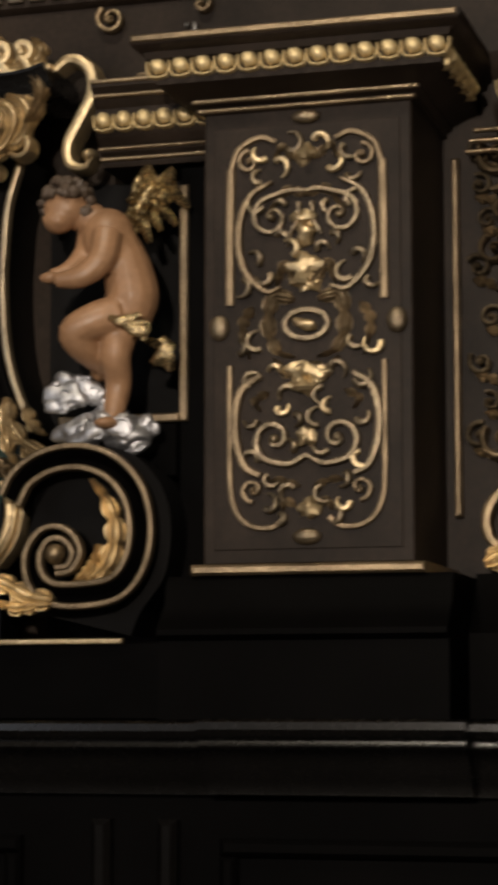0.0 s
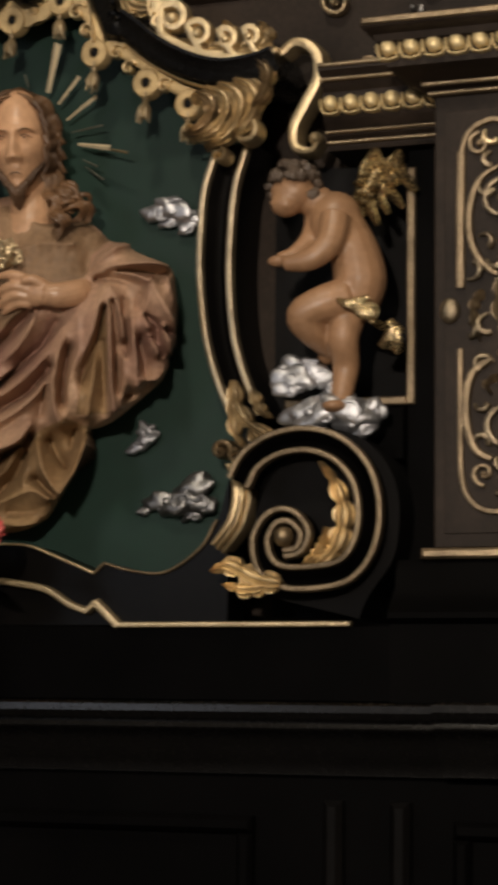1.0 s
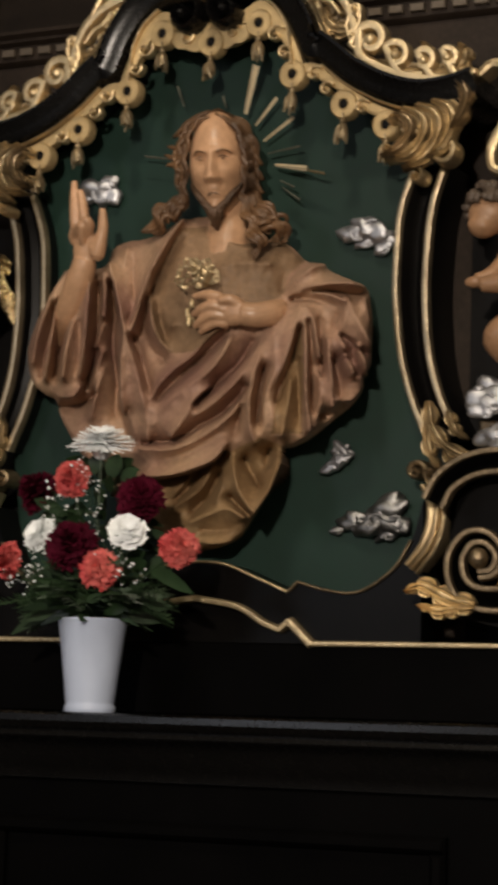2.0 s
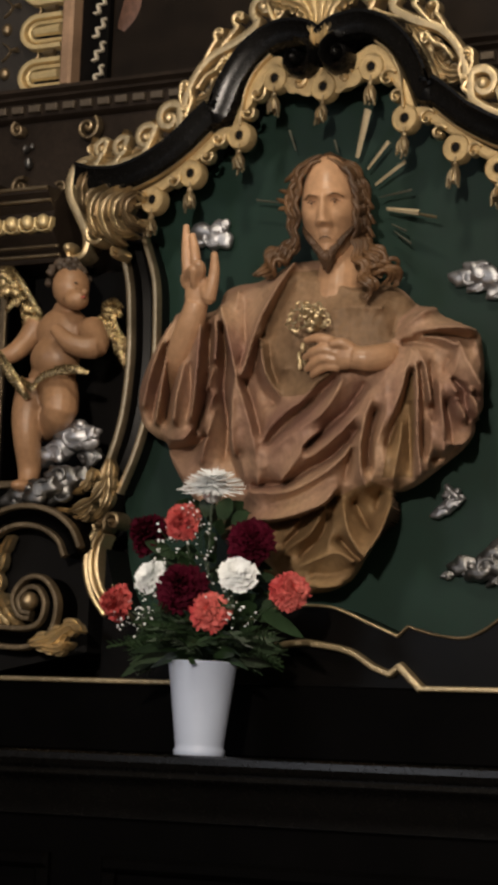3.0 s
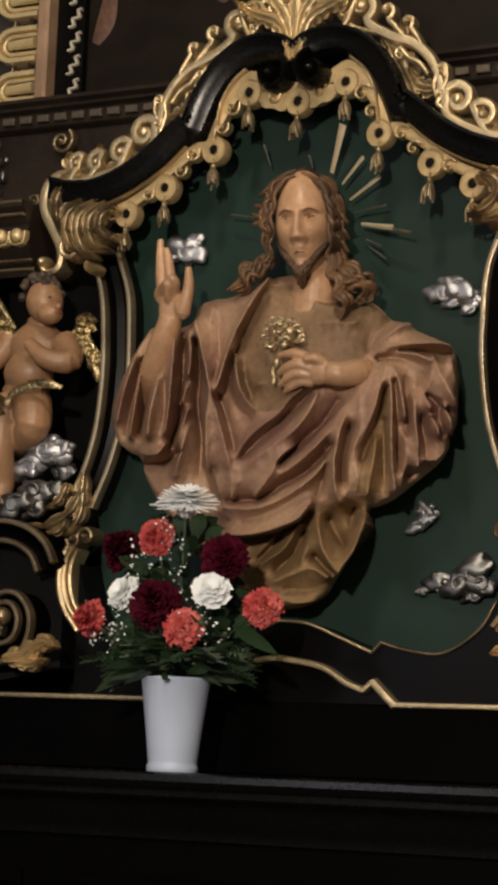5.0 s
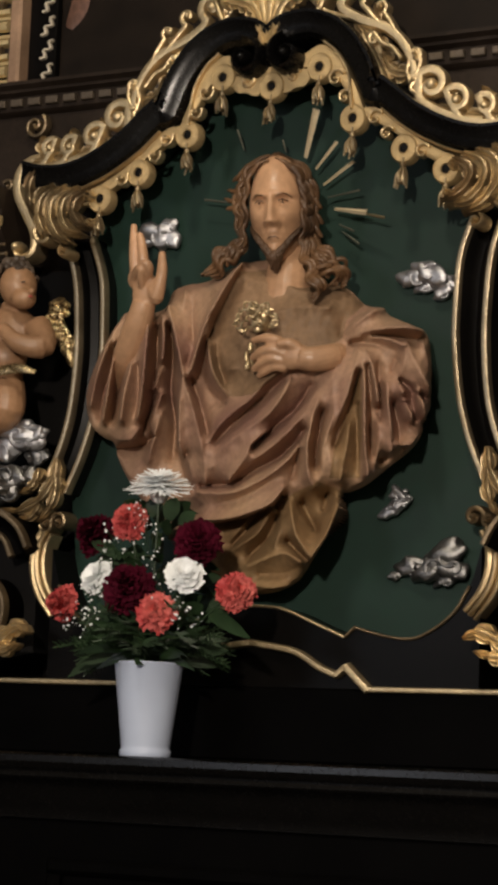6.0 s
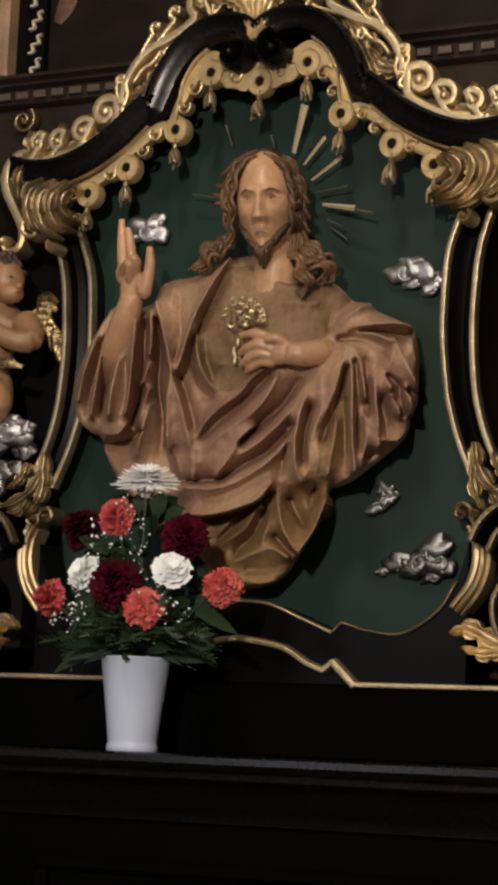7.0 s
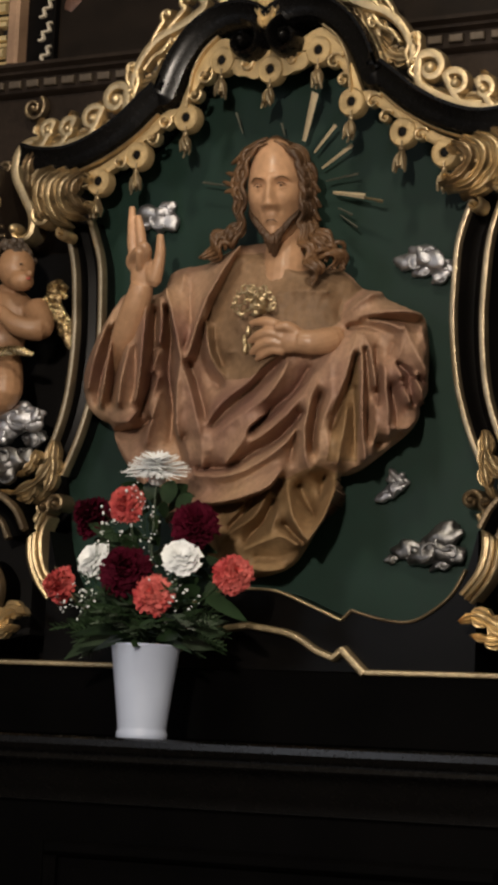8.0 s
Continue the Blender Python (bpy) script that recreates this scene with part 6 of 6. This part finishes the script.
b.tube(smooth([(0.709, 0, 2.099), (0.671, -0.02, 2.087), (0.632, -0.03, 2.064), (0.646, -0.01, 2.037), (0.666, 0.03, 2.012), (0.650, 0.05, 1.992)], 5), [0.040, 0.036, 0.031, 0.029, 0.024, 0.016], 14)
b.tube(smooth([(0.713, 0.02, 2.087), (0.704, 0, 2.025), (0.703, 0.02, 1.974), (0.698, 0.01, 1.920), (0.695, 0, 1.895)], 5), [0.036, 0.030, 0.026, 0.021, 0.017], 14)
b.blob((0.693, -0.02, 1.893), (0.024, 0.026, 0.012), 10)
b = fuse(b, 0.0034, 8)
child = Mesh()
child.add(b.v, b.f, 0)
curls(child, (0.604, 0, 2.316), 0.045, 190, 2, 8, -0.35)
wing(child, (0.708, 0.05, 2.277), (0.794, 0.06, 2.390), 1, 9, 1)
wing(child, (0.710, 0.06, 2.306), (0.741, 0.07, 2.403), 1, 7, 1)
for pts in ([(0.698, -0.04, 2.093), (0.731, -0.05, 2.079), (0.766, -0.04, 2.092)], [(0.713, -0.045, 2.086), (0.760, -0.055, 2.061), (0.775, -0.05, 2.045)], [(0.747, -0.05, 2.073), (0.778, -0.045, 2.069), (0.775, -0.05, 2.040)], [(0.763, -0.03, 2.049), (0.781, 0, 2.042), (0.797, 0.02, 2.034)]):
    child.tube(smooth(pts, 5), [0.004, 0.0085, 0.0095, 0.004], 7, flat=0.5, mat=1)
child.blob((0.769, -0.05, 2.058), (0.018, 0.012, 0.016), 8, mat=1, wobble=0.8, freq=60)
child.blob((0.793, 0.02, 2.026), (0.022, 0.014, 0.026), 8, mat=1, wobble=0.8, freq=60)
tagged(part("statue", child, (CHERUB, WINGGOLD, CURLS), sharp=50), "carved winged child figure bowing with folded arms on a silver cloud", "statue", "child angels")


# ---- silver clouds ----
def cloud(lumps, label, mat=SILVER, seed=1):
    """A carved cloud of rolled lobes; each lump is a centre and a size."""
    m = Mesh()
    rnd = random.Random(len(lumps) * 7 + seed)
    for k, (c, r) in enumerate(lumps):
        m.blob(c, (r * 1.65, r * 0.6, r * 0.85), 16, rot=Matrix.Rotation(rnd.uniform(-0.5, 0.5), 4, "Y"), wobble=0.6, freq=1.15 / r)
        sp = spiral((c[0] + r * 0.25, c[2] - r * 0.1), r * 0.85, k * 1.7 - 0.8, 0.9 if k % 2 else -0.9, 22)
        m.sweep(sp, band(None, r * 0.34, c[1] - r * 0.62, r * 0.5), scale=list(np.linspace(1, 0.5, len(sp))))
        for _ in range(1):
            a = rnd.uniform(0, 2 * math.pi)
            m.blob((c[0] + r * math.cos(a), c[1] - r * 0.1, c[2] + 0.7 * r * math.sin(a)), (r * 0.42, r * 0.4, r * 0.32), 8)
    return tagged(part("silver_cloud", m, mat, sharp=60), label, "cloud ornament", "silvered clouds")


cloud([((0.291, 0.085, 2.310), 0.022), ((0.322, 0.08, 2.312), 0.026), ((0.348, 0.085, 2.298), 0.02), ((0.352, 0.085, 2.275), 0.014), ((0.311, 0.088, 2.289), 0.014)], "small silvered carved cloud on the green panel")
cloud([((0.272, 0.085, 1.872), 0.017), ((0.269, 0.08, 1.852), 0.015), ((0.252, 0.085, 1.841), 0.014)], "small curled silvered cloud on the green panel")
cloud([((0.373, 0.08, 1.755), 0.028), ((0.344, 0.08, 1.727), 0.026), ((0.391, 0.08, 1.727), 0.022), ((0.302, 0.088, 1.734), 0.02), ((0.372, 0.085, 1.708), 0.016), ((0.263, 0.09, 1.715), 0.010)], "dark silvered carved cloud on the green panel", DULLSILVER)
cloud([((-0.296, 0.085, 2.435), 0.03), ((-0.280, 0.08, 2.445), 0.02), ((-0.315, 0.085, 2.424), 0.014)], "silvered cloud behind the raised hand")
cloud([((-0.583, 0.03, 2.012), 0.035), ((-0.548, 0.03, 2.005), 0.024), ((-0.630, 0.04, 1.972), 0.03)], "silvered cloud under the child figure in the niche")
cloud([((-0.684, 0, 1.879), 0.03), ((-0.628, -0.01, 1.887), 0.03), ((-0.596, 0.01, 1.919), 0.026), ((-0.544, 0.05, 1.965), 0.02), ((-0.598, 0.02, 1.890), 0.03), ((-0.570, 0.04, 1.916), 0.03)], "tarnished silver cloud under the child figure", DULLSILVER)
cloud([((0.597, 0.02, 1.957), 0.03), ((0.627, 0.03, 1.968), 0.028), ((0.655, 0.03, 1.954), 0.022), ((0.595, 0.01, 1.935), 0.018)], "bright silvered cloud under the bowing child figure")
cloud([((0.623, 0.01, 1.885), 0.028), ((0.672, 0, 1.879), 0.032), ((0.716, 0, 1.881), 0.034), ((0.748, 0.02, 1.888), 0.024), ((0.740, 0.01, 1.857), 0.02), ((0.678, 0.03, 1.911), 0.024)], "bright silvered cloud under the bowing child figure's foot")


# ---- vase and bouquet on the shelf ----
VX, VY, VZ = -0.114, -0.2, 1.3455
v = Mesh()
v.lathe((VX, VY, VZ), [(0.0, 0.0), (0.047, 0.0), (0.049, 0.003), (0.049, 0.012), (0.0465, 0.016), (0.047, 0.022), (0.055, 0.09), (0.0655, 0.172), (0.0675, 0.176), (0.0665, 0.179), (0.063, 0.176), (0.052, 0.09), (0.044, 0.03), (0.0, 0.028)], 48)
tagged(part("vase", v, PLASTIC), "tapered white plastic vase on the black shelf", "vase")

flora = random.Random(11)
bouquet = thing("flower_arrangement", "white, coral and wine-red carnations with greenery in the white vase", "flowers")
HEART_OF = Vector((VX, VY, VZ + 0.15))


def petal_disc(mesh, c, axis, r, layers, n, cup, frill, seed, width=1.0, mat=0, point=0.0):
    """A flower head of frilled petals in layers that open towards the axis."""
    rnd = random.Random(seed)
    axis = Vector(axis).normalized()
    side = axis.orthogonal().normalized()
    other = axis.cross(side)
    for l in range(layers):
        k = 1 - l / layers
        m = max(5, int(n * (0.45 + 0.55 * k)))
        for i in range(m):
            a = 2 * math.pi * (i + rnd.random() * 0.5) / m + l
            rad = side * math.cos(a) + other * math.sin(a)
            tan = axis.cross(rad)
            length = r * (0.35 + 0.65 * k) * rnd.uniform(0.88, 1.1)
            lift = cup * (1 - k) + rnd.uniform(-0.06, 0.06)
            rows = []
            for t in (0.12, 0.5, 0.82, 1.0):
                w = width * length * (2.6 / m) * (0.5 + 1.3 * t) * 0.9 * (1 - point * t**3)
                p = Vector(c) + rad * length * t * math.cos(lift) + axis * (length * t * math.sin(lift) + l * r * 0.09)
                edge = frill * length if t > 0.7 else 0.0
                rows.append([p + tan * w * u + axis * (rnd.uniform(-edge, edge) - 0.12 * w * (1 - abs(u))) + rad * rnd.uniform(-edge, edge) * 0.6 for u in (-1, -0.5, 0, 0.5, 1)])
            mesh.ring_strip(rows, closed=False, caps=False, mat=mat)
    mesh.blob(Vector(c) - axis * r * 0.12, (r * 0.3, r * 0.3, r * 0.3), 6, mat=mat)


def stem(mesh, p, mat):
    p = Vector(p)
    mesh.tube(smooth([HEART_OF, HEART_OF.lerp(p, 0.6) + Vector((0, 0, 0.012)), p], 4), [0.0028, 0.0025], 5, mat=mat)


FLOWERS = (
    ("chrysanthemum", (-0.098, -0.235, 1.862), (0.12, -0.36, 1.0), 0.058, WHITEPETAL, "white chrysanthemum at the top of the bouquet"),
    ("carnation", (-0.145, -0.255, 1.79), (0.1, -1, 0.35), 0.041, CORAL, "coral red carnation"),
    ("carnation", (-0.015, -0.225, 1.752), (0.45, -1, 0.35), 0.052, WINE, "dark wine-red carnation"),
    ("carnation", (-0.235, -0.215, 1.765), (-0.3, -0.6, 0.4), 0.05, WINE, "dark wine-red carnation"),
    ("carnation", (-0.215, -0.255, 1.685), (-0.25, -1, 0.5), 0.040, WHITEPETAL, "white carnation"),
    ("carnation", (-0.015, -0.275, 1.688), (0.45, -0.8, 0.6), 0.043, WHITEPETAL, "white carnation"),
    ("carnation", (-0.13, -0.275, 1.660), (0.1, -1, 0.45), 0.056, WINE, "dark wine-red carnation"),
    ("carnation", (-0.29, -0.235, 1.635), (-0.45, -0.8, 0.1), 0.041, CORAL, "coral red carnation"),
    ("carnation", (-0.062, -0.285, 1.617), (0.25, -1, 0.15), 0.043, CORAL, "coral red carnation"),
    ("carnation", (0.075, -0.235, 1.660), (0.7, -0.8, 0.2), 0.042, CORAL, "coral red carnation"),
)
for k, (name, c, axis, r, mat, label) in enumerate(FLOWERS):
    c = (c[0] + 0.008, c[1], c[2] - 0.004)
    m = Mesh()
    if name == "chrysanthemum":
        petal_disc(m, c, axis, r * 1.08, 4, 40, 0.45, 0.01, k, 0.75, point=0.6)
        petal_disc(m, Vector(c) - Vector((0, 0, 0.006)), axis, r * 1.15, 2, 30, -0.3, 0.01, k + 50, 0.55, point=0.8)
    else:
        petal_disc(m, c, axis, r * 0.88, *((5, 14, 0.9, 0.035) if mat == WHITEPETAL else (10, 20, 1.3, 0.15)), k, 1.1)
    head = part(name, m, mat, bouquet, label, sharp=75)
    s = Mesh()
    stem(s, c, 0)
    part("stem", s, LEAF, head)


def leaf_blade(p, d, length, width, name="leaf", bend=0.3):
    d = Vector(d).normalized()
    side = d.cross(Vector((0, 1, 0.3))).normalized()
    up = side.cross(d)
    rows = []
    for t in np.linspace(0, 1, 7):
        w = width * math.sin(math.pi * (0.06 + 0.92 * t)) ** 0.8
        q = Vector(p) + d * length * t - Vector((0, 0, bend * length * t * t))
        rows.append([q - side * w - up * w * 0.25, q, q + side * w - up * w * 0.25, q - up * 0.0015])
    return part(name, Mesh().ring_strip(rows), LEAF, bouquet)


for k in range(90):
    a = flora.uniform(0, 2 * math.pi)
    lift = flora.uniform(0.02, 1.1)
    d = Vector((math.cos(a) * math.cos(lift), math.sin(a) * math.cos(lift) * 0.75, math.sin(lift)))
    p = HEART_OF + Vector((0, 0, 0.03)) + d * flora.uniform(0.03, 0.09)
    leaf_blade(p, d, flora.uniform(0.05, 0.10), flora.uniform(0.006, 0.014), bend=flora.uniform(0.1, 0.5))
for p, d, l, w in (((-0.07, -0.23, 1.79), (0.35, -0.2, 1), 0.07, 0.018), ((-0.11, -0.22, 1.80), (0.1, 0.1, 1), 0.06, 0.018), ((-0.05, -0.22, 1.78), (0.7, -0.2, 0.9), 0.06, 0.014), ((-0.17, -0.23, 1.72), (-0.5, -0.2, 0.5), 0.08, 0.015), ((0.03, -0.24, 1.61), (1, -0.2, -0.1), 0.10, 0.016), ((0.03, -0.22, 1.65), (0.8, -0.3, 0.5), 0.10, 0.013)):
    leaf_blade(p, d, l, w)

for k in range(80):
    z = flora.uniform(1.60, 1.82)
    reach = 0.02 + 0.13 * (1.85 - z) / 0.25
    a = flora.uniform(0, 2 * math.pi)
    p = (VX + 0.01 + reach * 0.6 * math.cos(a), VY + 0.012 + 0.3 * reach * math.sin(a), z)
    leaf_blade(p, (math.cos(a), 0.5 * math.sin(a) - 0.2, flora.uniform(0.1, 1.0)), flora.uniform(0.05, 0.085), flora.uniform(0.009, 0.017), bend=flora.uniform(0.1, 0.6))

# ferny sprays round the vase's mouth
for k in range(60):
    a = 2 * math.pi * k / 60 + flora.uniform(-0.1, 0.1)
    d = Vector((math.cos(a), math.sin(a) * 0.7, flora.uniform(-0.05, 0.55) + (0.25 if math.sin(a) < -0.3 else 0))).normalized()
    root = HEART_OF + Vector((0, 0, 0.03))
    L = flora.uniform(0.10, 0.18)
    m = Mesh()
    pts = smooth([root, root + d * L * 0.55 + Vector((0, 0, 0.012)), root + d * L - Vector((0, 0, 0.015))], 7)
    m.tube(pts, [0.0018, 0.001], 4)
    for i, q in enumerate(pts[3:]):
        for s in (1, -1):
            side = d.cross(Vector((0, 0, 1))).normalized() * s
            for up in (0.2, -0.5):
                e = Vector(q) + side * flora.uniform(0.016, 0.03) * (1 - 0.5 * i / len(pts)) + d * 0.012 + Vector((0, 0, up * 0.018))
                m.tube([q, e], [0.0024, 0.0012], 3, flat=0.4)
    part("fern_spray", m, LEAF, bouquet)

# tiny white filler blossoms in sprays
for c, n, spread in (((-0.20, -0.275, 1.645), 40, 0.030), ((-0.185, -0.26, 1.70), 10, 0.02), ((-0.09, -0.27, 1.735), 24, 0.034), ((-0.108, -0.265, 1.775), 14, 0.016), ((-0.03, -0.295, 1.64), 18, 0.022), ((-0.005, -0.29, 1.605), 12, 0.02), ((-0.27, -0.25, 1.60), 14, 0.02), ((-0.165, -0.265, 1.755), 16, 0.022), ((0.02, -0.28, 1.60), 8, 0.02), ((-0.225, -0.26, 1.62), 10, 0.02), ((-0.12, -0.275, 1.81), 8, 0.012)):
    m = Mesh()
    for _ in range(n):
        q = Vector(c) + Vector((flora.gauss(0, spread * 0.6), flora.gauss(0, 0.008), flora.gauss(0, spread)))
        m.tube([Vector(c) + (q - Vector(c)) * 0.3 + Vector((0, 0.01, -0.01)), q], [0.0006, 0.0006], 3, mat=1)
        r = flora.uniform(0.0013, 0.0030)
        m.blob(q, (r, r * 0.8, r * flora.uniform(0.6, 1.1)), 4, wobble=0.9, freq=260)
    tagged(part("filler_blossom", m, (WHITEPETAL, LEAF), bouquet, "tiny white filler blossoms"), kind="stuff")
